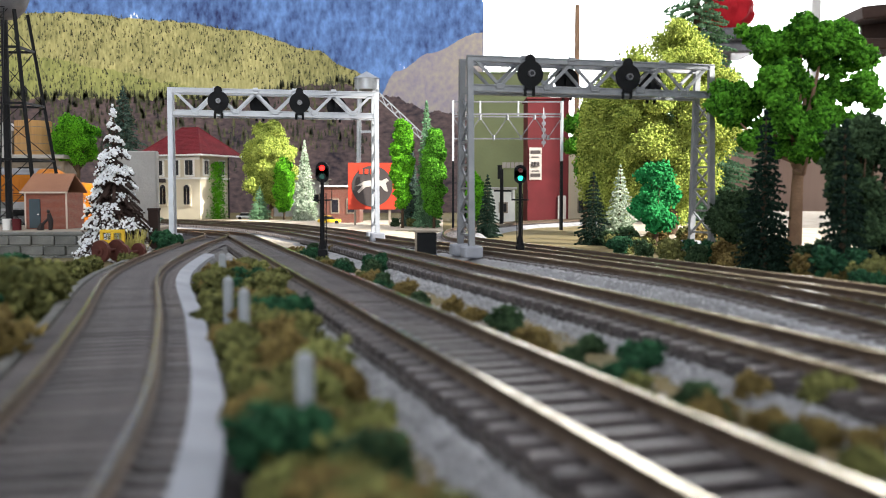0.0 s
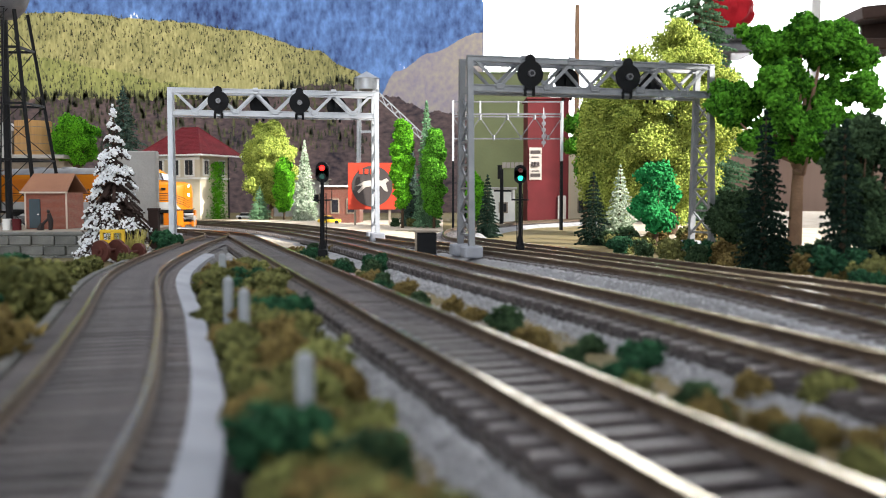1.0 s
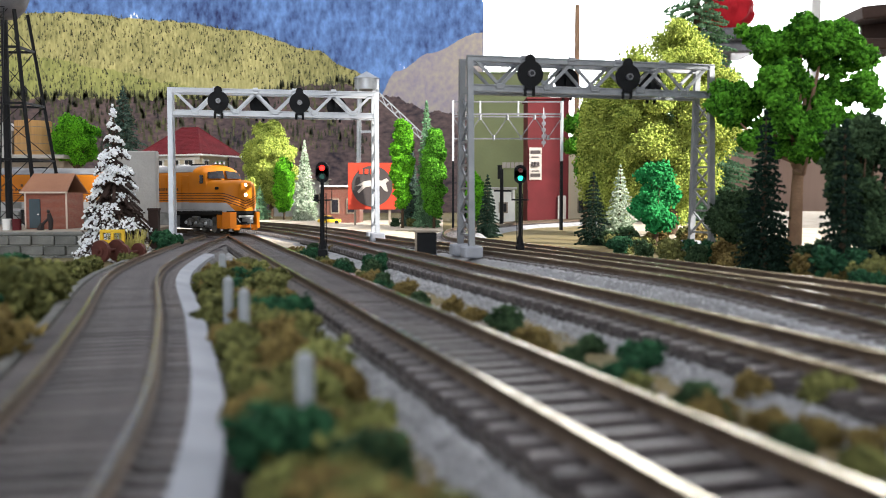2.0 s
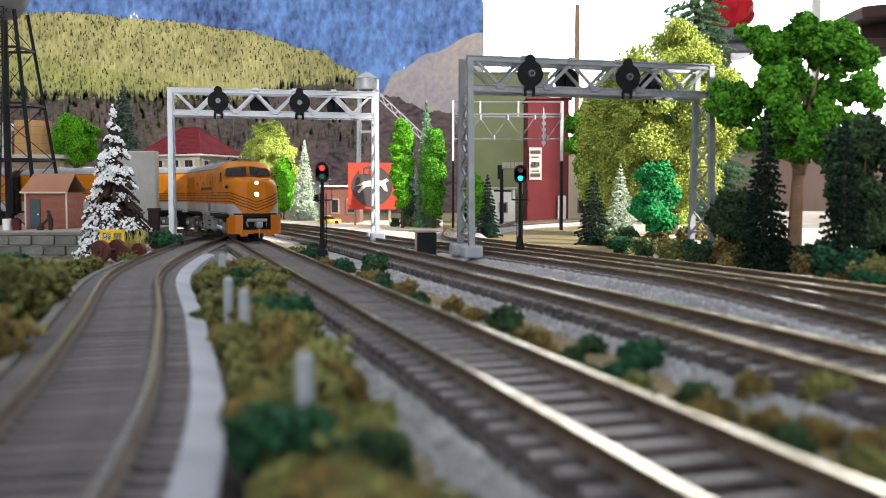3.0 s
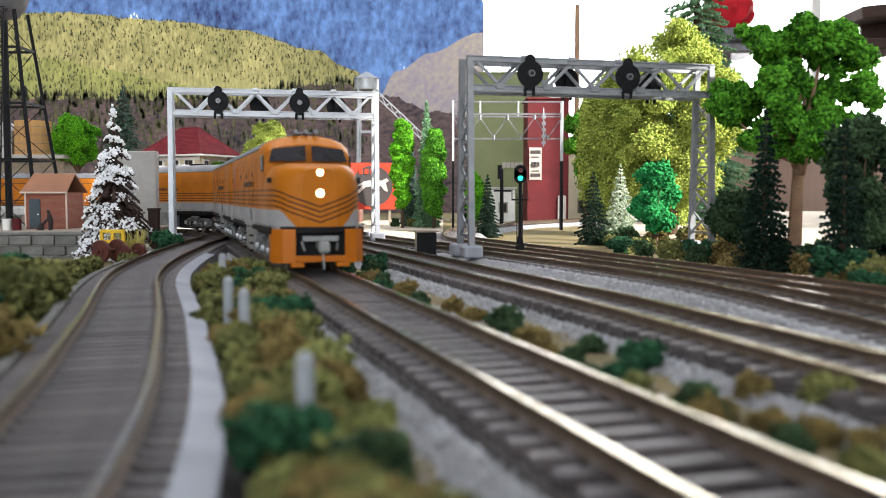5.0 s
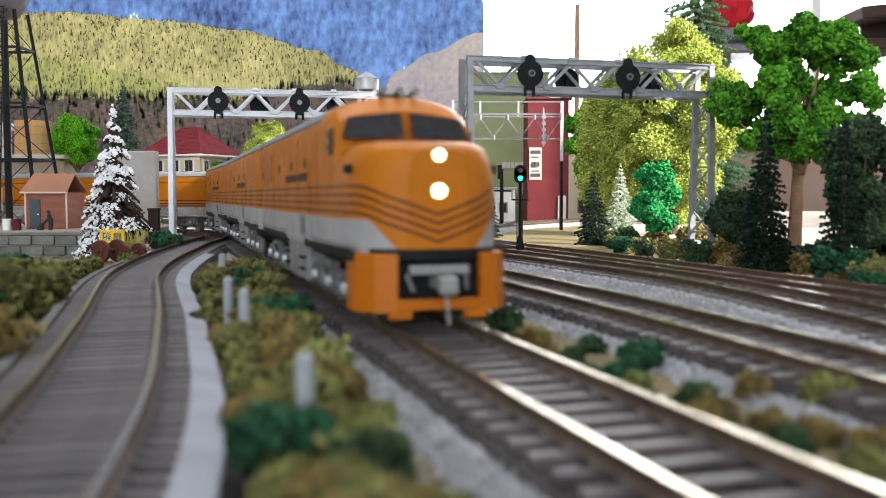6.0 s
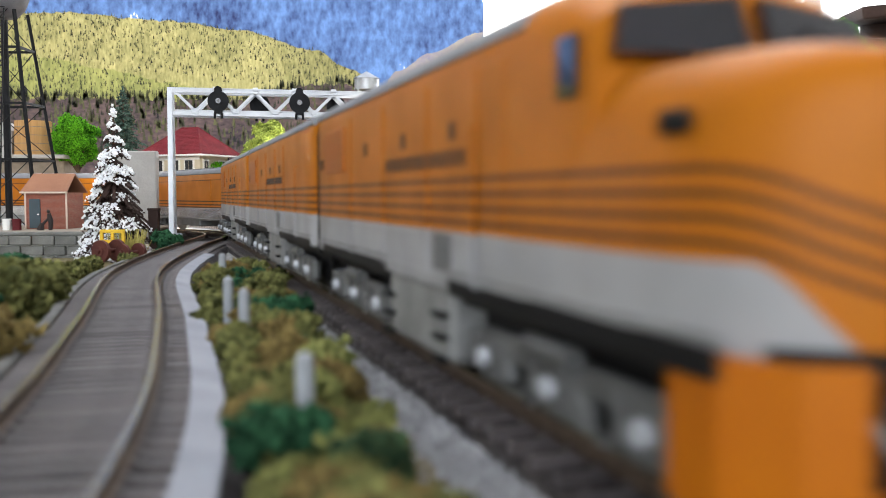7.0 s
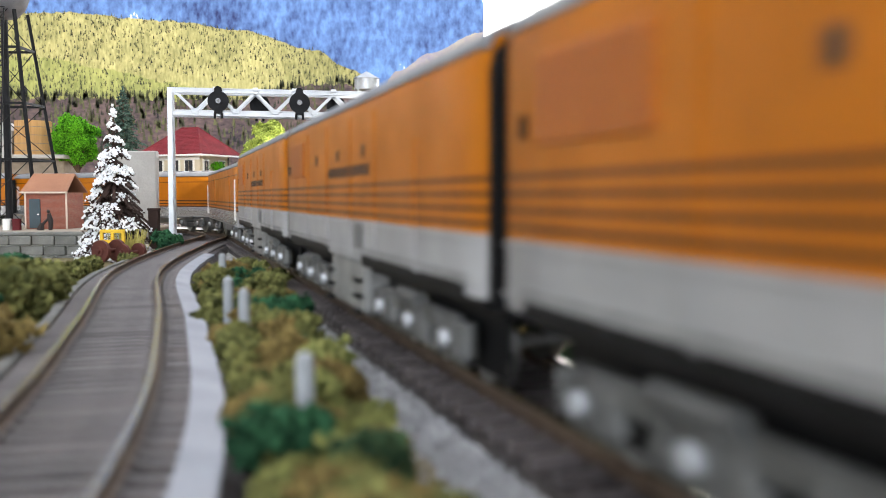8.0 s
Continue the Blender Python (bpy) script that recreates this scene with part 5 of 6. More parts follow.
TREES = [
    (-400.7, 1000, 122.4, 52.9, 53.9, m_bright_leaf, "bright green round tree behind the train"),
    (-251.6, 1330, 143.0, 89.4, 8.9, m_lime_leaf, "yellow-green broad tree beside the station"),
    (-225.6, 1290, 81.7, 28.9, 3.0, m_bright_leaf, "narrow bright green poplar"),
    (-43.0, 960, 116.8, 23.9, 11.1, m_bright_leaf, "columnar bright green poplar"),
    (-9.5, 950, 101.7, 26.0, 2.4, m_mid_leaf, "columnar green tree in sunlight"),
    (30.7, 880, 56.2, 17.5, 1.5, m_bright_leaf, "small columnar bright green tree"),
    (131.0, 560, 53.8, 32.1, 0.5, m_emerald, "emerald green tree beside the outer track"),
    (197.1, 780, 185.5, 109.2, 2.0, m_lime_leaf, "large yellow-green tree with fine foliage"),
    (160.0, 840, 146.4, 68.0, -5.2, m_lime_leaf, "yellow-green spreading tree behind the gantry"),
    (148.4, 950, 138.3, 53.2, 37.8, m_mid_leaf, "grey-green tree behind the gantry"),
    (173.9, 450, 123.4, 89.6, 32.4, m_mid_leaf, "large green oak-like tree with open crown"),
    (150.9, 470, 32.6, 26.3, 0.4, m_dark_foam, "dark green shrub tree under the oak"),
    (171, 372, 66, 32, 0.0, m_dark_foam, "broad dark green tree close to the outer track"),
]
for k, (x, y, h, w, mt, lab) in enumerate(CONIFERS):
    conifer(x, y, h, w, mt, lab, 100 + k, lace=0.7 if y < 700 else 1.0)
snowy_spruce(-202, 560, 81, 41, "snow-flocked spruce with dark brown branches", 77)
for k, (x, y, top, w, low, mt, lab) in enumerate(TREES):
    big = w > 80
    slim = (top - low) > 2.2 * w
    leafy_tree(x, y, top, w, low, mt, lab, 200 + k, lobes=120 if slim else 110 if w > 100 else 170 if y == 450 else 84 if big else 36, crumb=1.6 if y > 1200 else 1.3 if slim else 1.35 if y < 600 else 1.25, fuzz=0.5 if y == 450 else 0.15, puff=(0.07, 0.12) if y == 450 else (0.26, 0.4) if slim else (0.12, 0.22), masses=26 if y == 450 else 0, bark=m_bark_pale if y == 450 else None)

# ---- brick shed on its terrace ----


def shed():
    t = thing("brick_shed", -273, 640, 5.0, 0, "small red brick trackside shed with brown gable roof", "shed")
    bm = bmesh.new()
    box(bm, (0, 0, 12.5), (28, 30, 25))
    part("wall", bm, m_brick, t)
    for x in (-14.1, 14.1):
        bm = bmesh.new()
        box(bm, (x, -14.9, 12.5), (1.0, 1.0, 25.2))
        part("corner_trim", bm, m_trim, t)
    bm = bmesh.new()
    loft(bm, [[(sx * 16, -18, 24.6), (sx * 14.5, 0, 37.0), (sx * 16, 18, 24.6), (sx * 16, 18, 25.8), (sx * 14.5, 0, 38.4), (sx * 16, -18, 25.8)] for sx in (-1, 1)])
    part("roof", bm, m_shed_roof, t)
    bm = bmesh.new()
    box(bm, (0, -18.3, 25.0), (32.5, 0.9, 1.2))
    part("fascia", bm, m_trim, t)
    bm = bmesh.new()
    box(bm, (-7.5, -15.2, 10.5), (7.6, 0.9, 20), bev=0.15)
    d = part("door", bm, m_door, t, "slate blue door")
    bm = bmesh.new()
    rod(bm, (-5.0, -15.6, 10), (-5.0, -16.2, 10), 0.5, n=8)
    part("door_knob", bm, m_chrome, d)


shed()
bm = bmesh.new()
box(bm, (-330, 640, -3.4), (236, 150, 16.4), bev=1.0)
tagged(part("terrace", bm, m_timber, smooth=False), "grey earth terrace behind the stone wall", "terrace", kind="structure")
WALL = thing("retaining_wall", 0, 0, 0, 0, "grey cut stone retaining wall with pale joints", "retaining wall", kind="structure")
bm = bmesh.new()
box(bm, (-330, 562, -11), (224, 4, 30))
part("mortar", bm, m_mortar, WALL)
stone = bmesh.new()
box(stone, (0, 0, 0), (13.2, 4.2, 5.6), bev=0.5)
bmesh.ops.scale(stone, vec=(MM, MM, MM), verts=stone.verts)
STONE = bpy.data.meshes.new("stone")
stone.to_mesh(STONE)
stone.free()
STONE.materials.append(m_wallstone)
r3 = random.Random(4)
for row in range(5):
    for k in range(16):
        o = new("stone", STONE)
        o.parent = WALL
        o.matrix_local = pose((-225 - 7 - 14 * k + (7 if row % 2 else 0)) * MM, (559.6 + r3.uniform(-0.4, 0.4)) * MM, (0.2 - 6.3 * row) * MM, 0, 0, r3.uniform(-1, 1))
bm = bmesh.new()
box(bm, (-330, 562, 4.4), (226, 8, 2.2), bev=0.4)
part("coping", bm, m_wallstone, WALL)

# figurine, barrels and drums by the shed
bm = bmesh.new()
rod(bm, (1.0, 0, 0), (1.4, 0, 6), 1.3, 1.7, n=8)
rod(bm, (1.4, 0, 5.5), (0.4, -0.6, 11), 1.9, 1.3, n=8)
bmesh.ops.create_uvsphere(bm, u_segments=8, v_segments=6, radius=1.25, matrix=Matrix.Translation((0.2, -0.8, 12.4)))
rod(bm, (-5.5, -1, 0), (-4, -1, 4.5), 2.6, 1.4, n=7)
rod(bm, (-4, -1, 3.5), (0.2, -0.6, 8), 0.9, 0.8, n=6)
fig = tagged(part("figurine", bm, m_figure, smooth=True), "dark painted miniature figurine beside the shed", "figurine")
place(fig, -263, 606, 4.9)
for x, mt, lab in ((-289, m_white, "white model oil drum on the terrace"), (-282.5, m_maroon, "maroon model oil drum on the terrace")):
    t = thing("drum", x, 602, 4.9, 0, lab, "drum", "drums")
    bm = bmesh.new()
    rod(bm, (0, 0, 0), (0, 0, 7.6), 2.7, n=18)
    for z in (0.4, 2.6, 5.0, 7.3):
        rod(bm, (0, 0, z - 0.25), (0, 0, z + 0.25), 2.95, n=18)
    part("shell", bm, mt, t, smooth=True)

# plaster slab behind the snowy spruce
t = thing("plaster_slab", -214, 640, -7, 0, "rough pale plaster slab standing beside the track", "slab")
bm = bmesh.new()
box(bm, (0, 0, 33), (27, 7, 66), bev=0.8)
bmesh.ops.subdivide_edges(bm, edges=bm.edges, cuts=5, use_grid_fill=True)
for v in bm.verts:
    v.co += Vector((0.45, 0.45, 0.45)) * noise.noise(v.co * 0.35)
part("block", bm, m_slab, t)
t = thing("timber_post", -186, 585, -7, 0, "dark brown timber bumper post", "post")
bm = bmesh.new()
box(bm, (0, 0, 13), (6.4, 5, 27), bev=0.5)
box(bm, (0, 0, 26), (7.2, 5.8, 1.6), bev=0.3)
part("timber", bm, m_dark_wood, t)

# old wheelsets and a yellow frame
t = thing("yellow_frame", -193, 530, -9, 10, "small yellow painted machine frame in the bushes", "machine frame")
bm = bmesh.new()
for x in (-6, 0, 6):
    box(bm, (x, 0, 13), (1.8, 3, 7), bev=0.2)
for z in (10, 16):
    box(bm, (0, 0, z), (13.5, 3, 2.0), bev=0.2)
part("frame", bm, m_yellow, t)
bm = bmesh.new()
for s in (-4.5, 4.5):
    rod(bm, (s, -2, 0), (s, -2, 10), 0.7, n=6)
part("stand", bm, m_rust, t)
for x, y, r in ((-190, 516, 6.4), (-179, 520, 5.2)):
    t = thing("scrap_wheelset", x, y, -10, 64, "rusty scrap wheelset lying beside the siding", "wheelset", "scrap wheelsets")
    for s in (-1, 1):
        bm = bmesh.new()
        rod(bm, (s * 6 - 1, 0, r), (s * 6 + 1, 0, r), r, n=24)
        rod(bm, (s * 6 + s, 0, r), (s * 6 + s * 1.6, 0, r), r * 0.45, n=16)
        part("wheel", bm, m_rust, t, smooth=True)
    bm = bmesh.new()
    rod(bm, (-9, 0, r), (9, 0, r), 1.2, n=10)
    part("axle", bm, m_rust, t)

# ---- water tower of black steel ----


def water_tower():
    t = thing("water_tower", -334, 700, -7, 0, "tall black steel water tower with grey round tank", "water tower")
    H = 174
    for sx in (-1, 1):
        for sy in (-1, 1):
            bm = bmesh.new()
            bar(bm, (sx * 34, sy * 26, 0), (sx * 13, sy * 11, H), 2.1, 2.1)
            part("leg", bm, m_steel_black, t)
    for z in (62, 104, 146):
        k = z / H
        ax, ay = 34 - 21 * k, 26 - 15 * k
        for a, b in (((-ax, -ay), (ax, -ay)), ((-ax, ay), (ax, ay)), ((-ax, -ay), (-ax, ay)), ((ax, -ay), (ax, ay))):
            bm = bmesh.new()
            bar(bm, (*a, z), (*b, z), 1.7, 1.7)
            part("strut", bm, m_steel_black, t)
    for z0, z1 in ((3, 62), (62, 104), (104, 146), (146, 180)):
        for s in (-1, 1):
            for sy in (-1, 1):
                bm = bmesh.new()
                k0, k1 = z0 / H, z1 / H
                rod(bm, (s * (34 - 21 * k0), sy * (26 - 15 * k0), z0), (-s * (34 - 21 * k1), sy * (26 - 15 * k1), z1), 0.35, n=5)
                part("tie_rod", bm, m_steel_black, t)
    bm = bmesh.new()
    for sx in (-1.7, 1.7):
        bar(bm, (6 + sx, -33, 0), (6 + sx, -16, H), 0.8, 0.8)
    for k in range(44):
        z = 4 * k + 3
        y = -33 + 17 * z / H
        bar(bm, (3.8, y, z), (8.2, y, z), 0.6, 0.6)
    part("ladder", bm, m_steel_black, t)
    bm = bmesh.new()
    rod(bm, (0, 0, 0), (0, 0, H), 2.6, n=12)
    part("riser_pipe", bm, m_steel_black, t)
    bm = bmesh.new()
    rings = [[(r * math.cos(2 * math.pi * k / 28), r * math.sin(2 * math.pi * k / 28), z) for k in range(28)] for r, z in ((2, H - 6), (9, H - 4), (15, H + 2), (18, H + 10), (18.5, H + 44), (10, H + 56), (1, H + 60))]
    loft(bm, rings)
    part("tank", bm, m_tank_grey, t, "grey riveted tank", smooth=True)


water_tower()

# far tanks and the timber house behind the train
t = thing("timber_tank_house", -452, 1010, -7, 0, "tan wooden tanks on a pale timber platform", "tank house")
bm = bmesh.new()
box(bm, (0, 8, 40), (76, 44, 70), bev=0.8)
part("house", bm, m_timber, t)
bm = bmesh.new()
box(bm, (4, -6, 77), (84, 54, 4), bev=0.5)
part("platform", bm, m_slab, t)
bm = bmesh.new()
rod(bm, (-1, 0, 79), (-1, 0, 117), 19.2, 18.6, n=34)
for k in range(34):
    g = 2 * math.pi * k / 34
    rod(bm, (-1 + 19.2 * math.cos(g), 19.2 * math.sin(g), 79), (-1 + 18.6 * math.cos(g), 18.6 * math.sin(g), 117), 0.5, n=5)
tank = part("tank", bm, m_wood_tank, t, "tan wooden stave tank")
for z in (84, 92, 101, 110):
    bm = bmesh.new()
    rod(bm, (-1, 0, z - 0.3), (-1, 0, z + 0.3), 19.9, n=34)
    part("hoop", bm, m_timber, tank)
bm = bmesh.new()
box(bm, (3, -20, 98), (2.6, 2.6, 40))
part("downpipe", bm, m_wood_tank, t)
bm = bmesh.new()
loft(bm, [[(-40, y, 79), (-21.5, y, 79), (-21.5, y, 106), (-30, y, 116), (-40, y, 104)] for y in (-8, 14)])
part("gable_house", bm, m_slab, t, "pale grey gabled board house")

# ---- station ----


def station():
    t = thing("station_house", -388, 1400, -7, -25, "two-storey cream stucco station house with red hip roof", "house")
    W_, D_, OV = 92, 67, 14
    bm = bmesh.new()
    box(bm, (0, 0, 48), (W_, D_, 96))
    part("wall", bm, m_stucco, t)
    ex, ey, rx = W_ / 2 + OV, D_ / 2 + OV, 16
    bm = bmesh.new()
    base = [(-ex, -ey, 95), (ex, -ey, 95), (ex, ey, 95), (-ex, ey, 95)]
    lo = [bm.verts.new(p) for p in base]
    mid = [bm.verts.new((p[0], p[1], 98)) for p in base]
    ridge = [bm.verts.new((-rx, 0, 139)), bm.verts.new((rx, 0, 139))]
    bm.faces.new(lo[::-1])
    for i in range(4):
        j = (i + 1) % 4
        bm.faces.new((lo[i], lo[j], mid[j], mid[i]))
    bm.faces.new((mid[0], mid[1], ridge[1], ridge[0]))
    bm.faces.new((mid[1], mid[2], ridge[1]))
    bm.faces.new((mid[2], mid[3], ridge[0], ridge[1]))
    bm.faces.new((mid[3], mid[0], ridge[0]))
    roof = part("roof", bm, m_tile, t, "dark red tiled hip roof")
    for a, b in (((-ex, -ey, 98), (-rx, 0, 139)), ((ex, -ey, 98), (rx, 0, 139)), ((ex, ey, 98), (rx, 0, 139)), ((-rx, 0, 139), (rx, 0, 139))):
        bm = bmesh.new()
        rod(bm, a, b, 1.0, n=8)
        part("ridge_tile", bm, m_tile, roof)
    for k in range(19):
        u = (k + 0.5) / 19
        z = 98 + 41 * u
        hw, hd = ex + (rx - ex) * u, ey * (1 - u)
        bm = bmesh.new()
        bar(bm, (-hw, -hd - 0.2, z), (hw, -hd - 0.2, z), 0.6, 0.6)
        bar(bm, (hw + 0.2, -hd, z), (hw + 0.2, hd, z), 0.6, 0.6)
        part("tile_course", bm, m_tile, roof)
    bm = bmesh.new()
    box(bm, (0, -ey + 0.5, 95.2), (2 * ex + 2, 1.6, 2.4))
    box(bm, (ex - 0.5, 0, 95.2), (1.6, 2 * ey + 2, 2.4))
    part("gutter", bm, m_white, t)

    def window(x, z, w, h, arch=False, side=False):
        y = -(W_ if side else D_) / 2
        turn = Matrix.Rotation(radians(90), 4, 'Z') if side else Matrix.Identity(4)

        def put(name, bm, m, parent, label=""):
            bmesh.ops.transform(bm, matrix=turn, verts=bm.verts)
            return part(name, bm, m, parent, label)
        bm = bmesh.new()
        box(bm, (x, y - 0.6, z), (w + 5, 2.0, h + 5), bev=0.4)
        if arch:
            rod(bm, (x, y + 0.2, z + h / 2), (x, y - 1.6, z + h / 2), w / 2 + 2.5, n=20)
        fr = put("window", bm, m_stucco if arch else m_white, t, "pale window surround")
        bm = bmesh.new()
        box(bm, (x, y - 1.5, z), (w, 0.6, h))
        if arch:
            rod(bm, (x, y - 1.2, z + h / 2), (x, y - 1.8, z + h / 2), w / 2, n=18)
        put("pane", bm, m_glass, fr)
        bm = bmesh.new()
        box(bm, (x, y - 1.9, z), (0.7, 0.5, h))
        put("glazing_bar", bm, m_timber, fr)
    for x in (-31, 0, 27):
        window(x, 77, 14, 22)
    for x in (-24, 22):
        window(x, 34, 11, 24, True)
    for x in (-20, 17):
        window(x, 77, 9, 20, side=True)
    bm = bmesh.new()
    box(bm, (0, -D_ / 2 - 0.8, 61), (W_ + 2, 2.2, 3), bev=0.3)
    box(bm, (W_ / 2 + 0.8, 0, 61), (2.2, D_ + 2, 3), bev=0.3)
    box(bm, (0, -D_ / 2 - 0.8, 91), (W_ + 2, 2.2, 5), bev=0.3)
    part("string_course", bm, m_white, t)
    bm = bmesh.new()
    box(bm, (-30, -D_ / 2 - 1.8, 58), (24, 1.2, 6))
    part("name_board", bm, m_board_dark, t, "dark name board, illegible")
    bm = bmesh.new()
    rod(bm, (W_ / 2 + 1.5, D_ / 2 - 2, 0), (W_ / 2 + 1.5, D_ / 2 - 2, 94), 1.1, n=8)
    part("drainpipe", bm, m_steel_black, t)
    rng = np.random.default_rng(5)
    z = rng.uniform(0, 86, 1500)
    p = np.stack([W_ / 2 + 3 + np.abs(rng.normal(0, 2.0, 1500)), 2 + rng.normal(0, 1, 1500) * (9 - 0.03 * z), z], 1)
    ivy = crumbs("ivy_growth", p, 1.5, m_bright_leaf, None, 3)
    tagged(ivy, "bright green climbing ivy on the station wall", "ivy")
    ivy.matrix_world = t.matrix_world.copy()


station()


def plain_house(name, x, y, w, d, h, wall, roof, label, cat, windows=(), roof_over=2.0, rz=0.0):
    t = thing(name, x, y, -7, rz, label, cat)
    bm = bmesh.new()
    box(bm, (0, 0, h / 2), (w, d, h))
    part("wall", bm, wall, t)
    bm = bmesh.new()
    box(bm, (0, 0, h + 1), (w + 2 * roof_over, d + 2 * roof_over, 2.4), bev=0.4)
    part("roof", bm, roof, t)
    for wx, wz, ww, wh in windows:
        bm = bmesh.new()
        box(bm, (wx, -d / 2 - 0.4, wz), (ww + 3, 1.6, wh + 3), bev=0.2)
        fr = part("window", bm, m_timber, t)
        bm = bmesh.new()
        box(bm, (wx, -d / 2 - 1.1, wz), (ww, 0.8, wh))
        part("pane", bm, m_glass, fr)
    return t


h = plain_house("olive_hall", 94, 1330, 108, 90, 206, m_olive, m_olive, "tall plain olive green building without windows", "building")
bm = bmesh.new()
for k in range(6):
    box(bm, (-8 + 6 * k, -45.6, 78), (5, 1.0, 8))
part("louvre", bm, m_pale, h)
h = plain_house("maroon_warehouse", 128, 1140, 50, 60, 152, m_maroon, m_maroon, "tall maroon warehouse wall with a faded poster", "building")
bm = bmesh.new()
box(bm, (-15.5, -30.6, 74), (15, 1.0, 39))
poster = part("poster", bm, m_pale, h, "faded pale poster with illegible bars")
for z, w, hh in ((88, 12, 4.0), (60, 12, 4.0), (82, 9, 1.2), (65, 9, 1.2)):
    bm = bmesh.new()
    box(bm, (-15.5, -31.4, z), (w, 0.8, hh))
    part("poster_bar", bm, m_board_dark, poster)
for x, r in ((-19, 1.9), (-15.5, 3.0), (-12, 1.9)):
    bm = bmesh.new()
    rod(bm, (x, -31.0, 71), (x, -31.7, 76), r, r * 0.5, n=10)
    part("poster_shape", bm, m_board_dark, poster)
bm = bmesh.new()
box(bm, (17, -31, 20), (10, 2, 30), bev=0.3)
part("loading_door", bm, m_slab, h, "pale lower door")
plain_house("cream_house", 205, 1250, 80, 70, 105, m_stucco, m_slab, "cream rendered house behind the trees", "house", [(-18, 22, 12, 16), (14, 22, 12, 16)])
plain_house("brick_depot", -128, 1170, 46, 50, 46, m_brick_dark, m_white, "small dark brick depot with a pale roof", "building", [(-8, 22, 8, 16), (12, 22, 8, 16)], 4)
plain_house("grey_depot", -245, 1560, 90, 60, 62, m_slab, m_timber, "grey freight house behind the trees", "building", [(-24, 30, 12, 14), (4, 30, 12, 14), (30, 30, 12, 14)], 5)
plain_house("white_hut", 66, 1010, 26, 24, 42, m_white, m_slab, "small white hut beside the far track", "hut", [(0, 22, 7, 9)], 2)

# billboard
t = thing("billboard", -82, 1055, -7, 2, "red billboard with a pale running dog on a dark disc", "billboard")
bm = bmesh.new()
box(bm, (0, 0, 46), (56, 2.2, 54), bev=0.3)
face = part("board", bm, m_board_red, t)
bm = bmesh.new()
rod(bm, (0, -1.0, 46), (0, -1.7, 46), 23.5, n=48)
part("dark_disc", bm, m_board_dark, face)
bm = bmesh.new()
loft(bm, [[(x * 0.92, yy, 46 + z * 0.92) for x, z in ((-21, 0), (-10, 6), (2, 8), (12, 7), (18, 10), (21, 7), (17, 4), (20, -7), (16, -6), (11, 0), (0, 0), (-8, -1), (-17, -9), (-19, -7), (-12, 1))] for yy in (-1.6, -2.2)])
part("dog_shape", bm, m_pale, face)
bm = bmesh.new()
for k in range(4):
    box(bm, (-13 + 6.5 * k, -2.0, 63), (4.2, 0.6, 6.0))
part("lettering_bars", bm, m_board_red, face, "red lettering bars")
for x in (-20, 20):
    bm = bmesh.new()
    box(bm, (x, 1.8, 22), (2.4, 2.4, 46))
    part("support", bm, m_timber, t)

# far grey water tank on legs
t = thing("far_water_tank", -125, 1500, -7, 0, "grey cylindrical water tank on slim legs", "water tank")
bm = bmesh.new()
rod(bm, (0, 0, 208), (0, 0, 226), 20, n=30)
rod(bm, (0, 0, 226), (0, 0, 238), 22, 1, n=30)
part("tank", bm, m_alu, t, smooth=True)
for sx in (-1, 1):
    for sy in (-1, 1):
        bm = bmesh.new()
        rod(bm, (sx * 15, sy * 12, 0), (sx * 12, sy * 12, 209), 2.6, n=10)
        part("leg", bm, m_alu, t)
for z in (80, 140):
    for sy in (-1, 1):
        bm = bmesh.new()
        bar(bm, (-14, sy * 12, z), (14, sy * 12, z), 2, 2)
        part("strut", bm, m_alu, t)

t = thing("lattice_conveyor", 0, 1200, -7, 0, "slim grey lattice conveyor boom sloping down beside the billboard", "conveyor")
c0, c1 = Vector((-86, 0, 172)), Vector((-20, 0, 110))
for dy in (-5, 5):
    for dz in (0, -9):
        bm = bmesh.new()
        bar(bm, c0 + Vector((0, dy, dz)), c1 + Vector((0, dy, dz)), 1.1, 1.1)
        part("chord", bm, m_alu_dark, t)
    for k in range(12):
        p0, p1 = c0.lerp(c1, k / 12), c0.lerp(c1, (k + 1) / 12)
        bm = bmesh.new()
        bar(bm, p0 + Vector((0, dy, 0 if k % 2 else -9)), p1 + Vector((0, dy, -9 if k % 2 else 0)), 0.8, 0.8)
        part("diagonal", bm, m_alu_dark, t)
for c in (c0, c1):
    bm = bmesh.new()
    bar(bm, (c.x, 0, 0), (c.x, 0, c.z - 4), 2.4, 2.4)
    box(bm, (c.x, 0, c.z - 4.5), (3, 12, 10), bev=0.4)
    part("support_post", bm, m_alu_dark, t)

# a black dwarf crane stand far along the outer track, a car, and things of the room behind
t = thing("trackside_crane", 60, 930, -7, 0, "black cast iron trackside water crane", "water crane")
bm = bmesh.new()
rod(bm, (0, 0, 0), (0, 0, 6), 7, 4, n=14)
rod(bm, (0, 0, 5), (0, 0, 62), 2.2, 1.6, n=12)
part("column", bm, m_steel_black, t)
bm = bmesh.new()
bar(bm, (-8, 0, 40), (10, 0, 40), 2, 2)
rod(bm, (-2, 0, 52), (-2, 0, 66), 2.4, n=10)
part("arm", bm, m_steel_black, t)


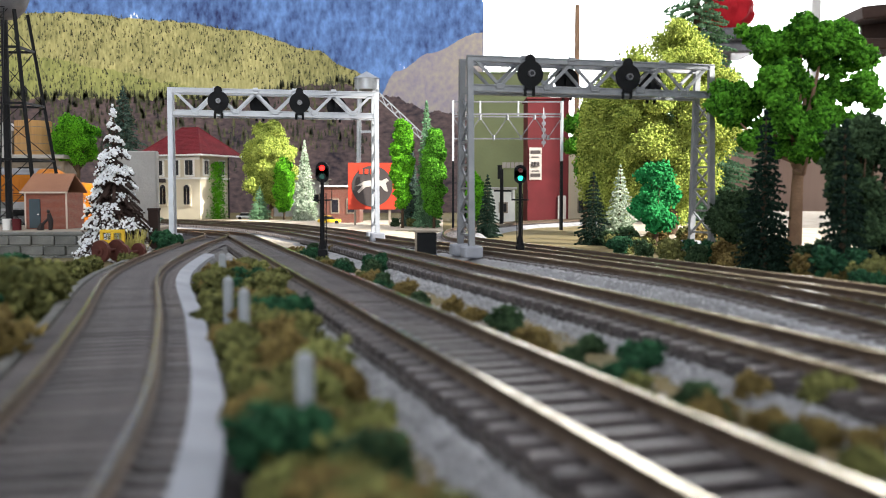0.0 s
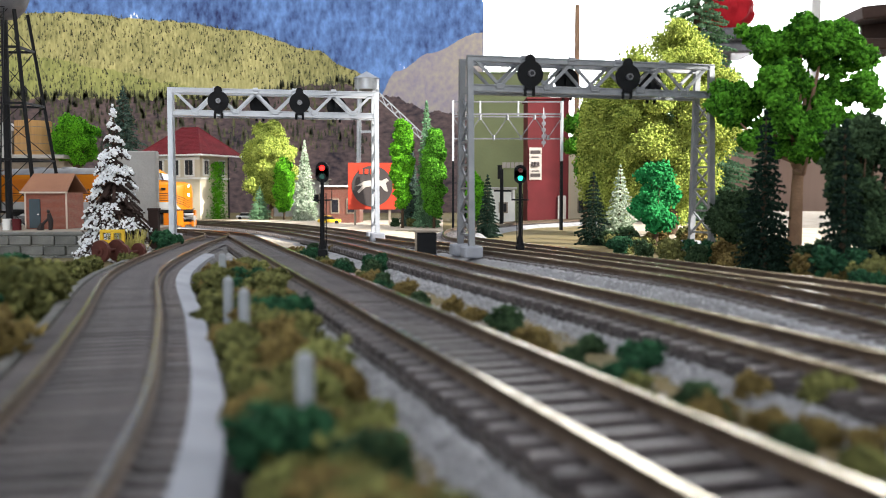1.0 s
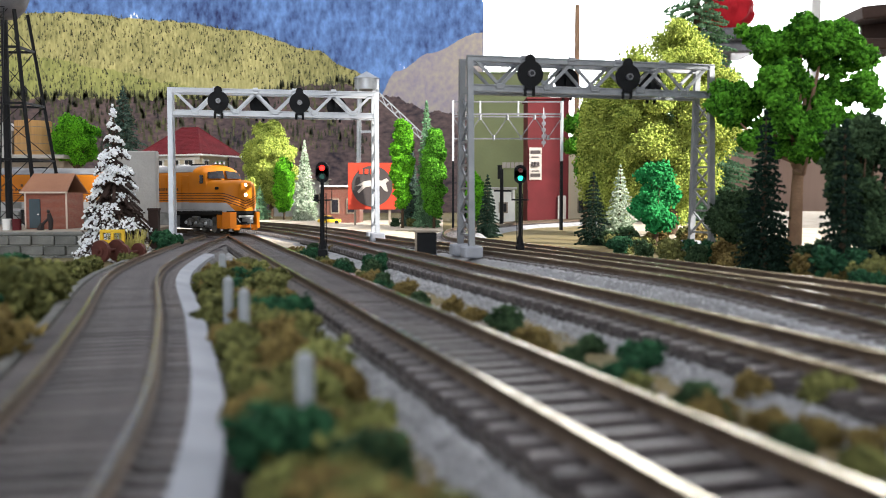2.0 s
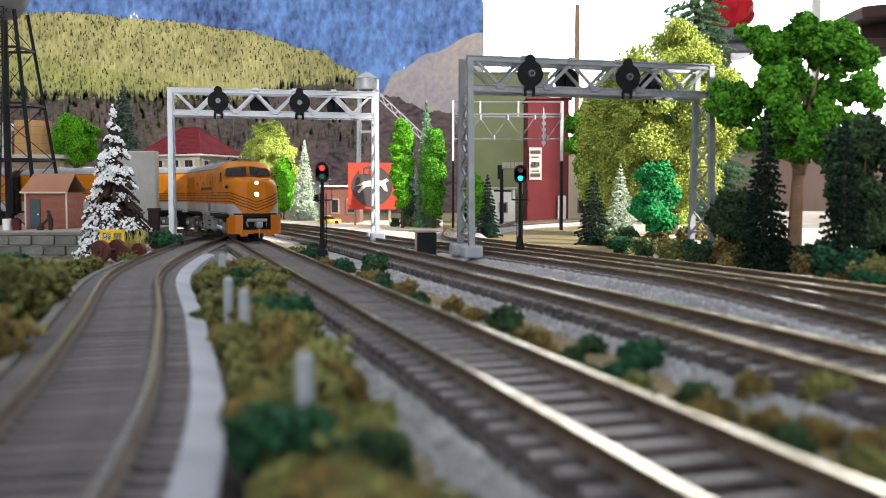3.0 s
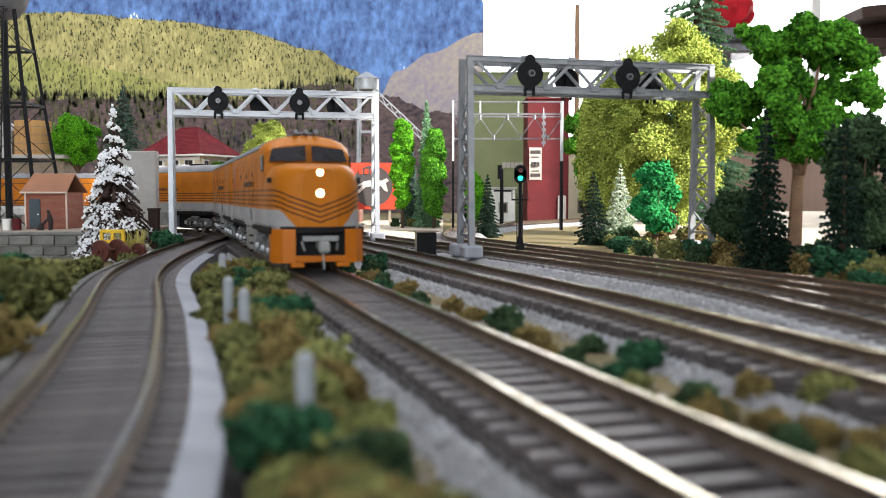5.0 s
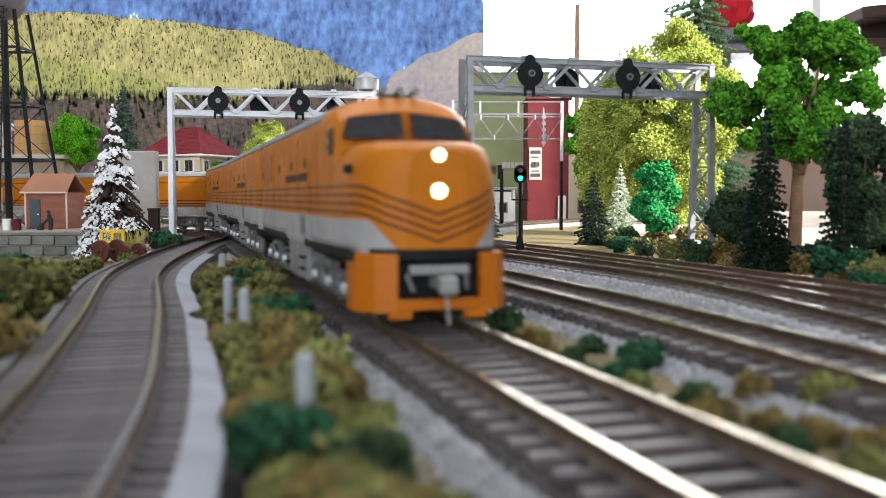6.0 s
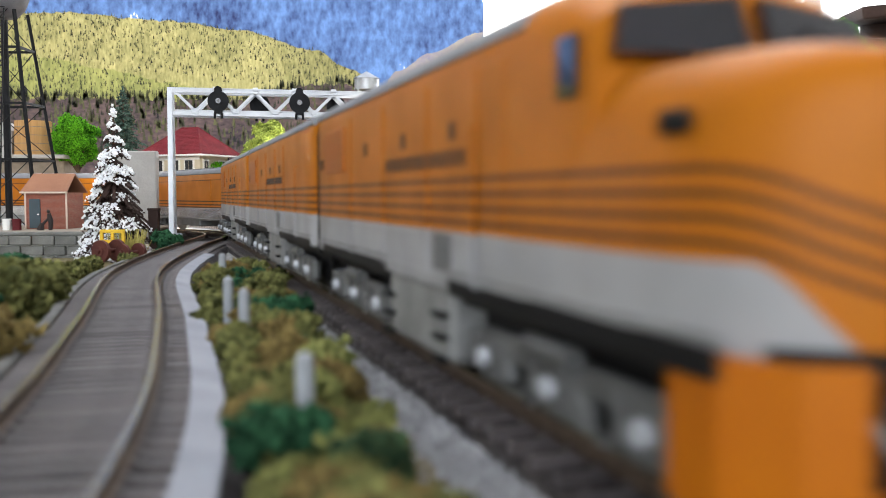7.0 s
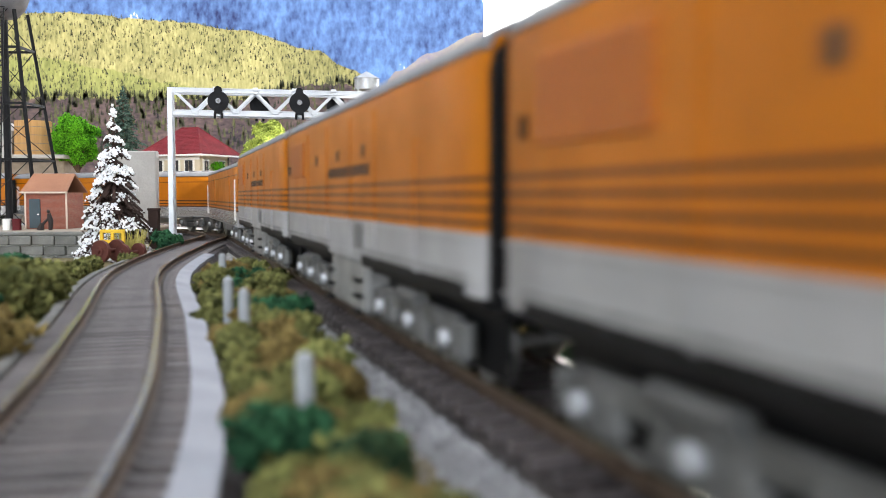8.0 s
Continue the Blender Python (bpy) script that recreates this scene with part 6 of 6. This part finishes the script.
def model_car(x, y, rz, mt, label):
    t = thing("car", x, y, -7, rz, label, "car", "parked cars")
    t.scale = (0.6, 0.6, 0.6)
    bm = bmesh.new()
    box(bm, (0, 0, 7), (48, 19, 7), bev=2.0)
    part("body", bm, mt, t, smooth=True)
    bm = bmesh.new()
    loft(bm, [[(-16, -8.5, 10), (12, -8.5, 10), (12, 8.5, 10), (-16, 8.5, 10)], [(-11, -7, 16.5), (5, -7, 16.5), (5, 7, 16.5), (-11, 7, 16.5)]])
    part("cabin", bm, m_glass, t)
    bm = bmesh.new()
    box(bm, (-3, 0, 16.9), (15.5, 13.4, 0.9), bev=0.3)
    part("roof", bm, mt, t)
    for wx in (-15, 15):
        for wy in (-9, 9):
            bm = bmesh.new()
            rod(bm, (wx, wy - 1.2, 4), (wx, wy + 1.2, 4), 4, n=18)
            part("wheel", bm, m_black, t)


model_car(-288, 1330, 8, m_white, "white parked model car by the station")
model_car(-140, 1120, 4, m_yellow, "yellow parked model car beside the depot")

t = thing("wooden_pole", 219, 1500, -7, 0, "tall brown wooden pole behind the buildings", "pole")
bm = bmesh.new()
rod(bm, (0, 0, 0), (0, 0, 346), 4.6, 3.8, n=14)
part("shaft", bm, m_bark_pale, t, "brown wooden shaft", smooth=True)
bm = bmesh.new()
rod(bm, (0, 0, 0), (0, 0, 8), 16, 13, n=20)
part("foot", bm, m_bark_pale, t)
t = thing("plant_stand", 624, 2050, -950, 0, "dark grey wooden pedestal stand by the window", "stand")
bm = bmesh.new()
rod(bm, (0, 0, 20), (0, 0, 1300), 24, 18, n=16)
part("column", bm, m_tank_grey, t, smooth=True)
for z, w in ((1300, 120), (1328, 150), (12, 200)):
    bm = bmesh.new()
    box(bm, (0, 0, z), (w, w, 24), bev=5)
    part("board", bm, m_tank_grey, t)
# lumpy red ball stands in for a dark red pot on the stand
t = thing("red_cloth_bundle", 626, 2020, 387, 0, "lumpy red shape standing for a dark red pot", "cloth")
bm = bmesh.new()
bmesh.ops.create_icosphere(bm, subdivisions=4, radius=1.0)
for v in bm.verts:
    n = noise.noise(v.co * 2.2) * 0.25 + noise.noise(v.co * 6) * 0.08
    v.co = Vector((v.co.x * 52 * (1 + n), v.co.y * 45 * (1 + n), max(v.co.z, -0.75) * 60 * (1 + n) + 45))
part("lump", bm, m_red_pot, t, smooth=True)
t = thing("window_cabinet", 960, 2560, -950, 0, "brown wooden cabinet under the bright window", "cabinet")
bm = bmesh.new()
box(bm, (0, 0, 560), (980, 170, 1100), bev=4)
part("carcass", bm, m_cabinet, t)
bm = bmesh.new()
box(bm, (0, -6, 1126), (1010, 200, 28), bev=5)
part("top_board", bm, m_cabinet, t)
for k in range(4):
    bm = bmesh.new()
    box(bm, (-364 + 242 * k, -90, 600), (228, 14, 980), bev=4)
    door = part("door", bm, m_cabinet, t)
    bm = bmesh.new()
    rod(bm, (-364 + 242 * k + 90, -97, 700), (-364 + 242 * k + 90, -118, 700), 10, n=12)
    part("knob", bm, m_tank_grey, door)
# dark wall shelf and pale cupboard beside the window
t = thing("wall_shelf", 880, 1880, 0, 0, "dark brown wooden shelf rack standing by the window", "shelf")
for x in (90, 210):
    bm = bmesh.new()
    box(bm, (x, 0, 241), (26, 90, 496), bev=3)
    part("upright", bm, m_dark_wood, t)
for z, w in ((330, 22), (405, 26)):
    bm = bmesh.new()
    box(bm, (95, -4, z), (290, 110, w), bev=3, ry=-6 if z > 400 else 0)
    part("board", bm, m_dark_wood, t)
bm = bmesh.new()
box(bm, (92, 30, 368), (208, 8, 62))
part("back_panel", bm, m_dark_wood, t)
# window frame bars of the bright window
t = thing("window_1", 0, 0, 0, 0, "white window frame with mullions", "window", kind="structure")
for x in (1080, 1445):
    bm = bmesh.new()
    box(bm, (x, 2690, 800), (28, 60, 1196), bev=3)
    part("mullion", bm, m_room, t)

motions()
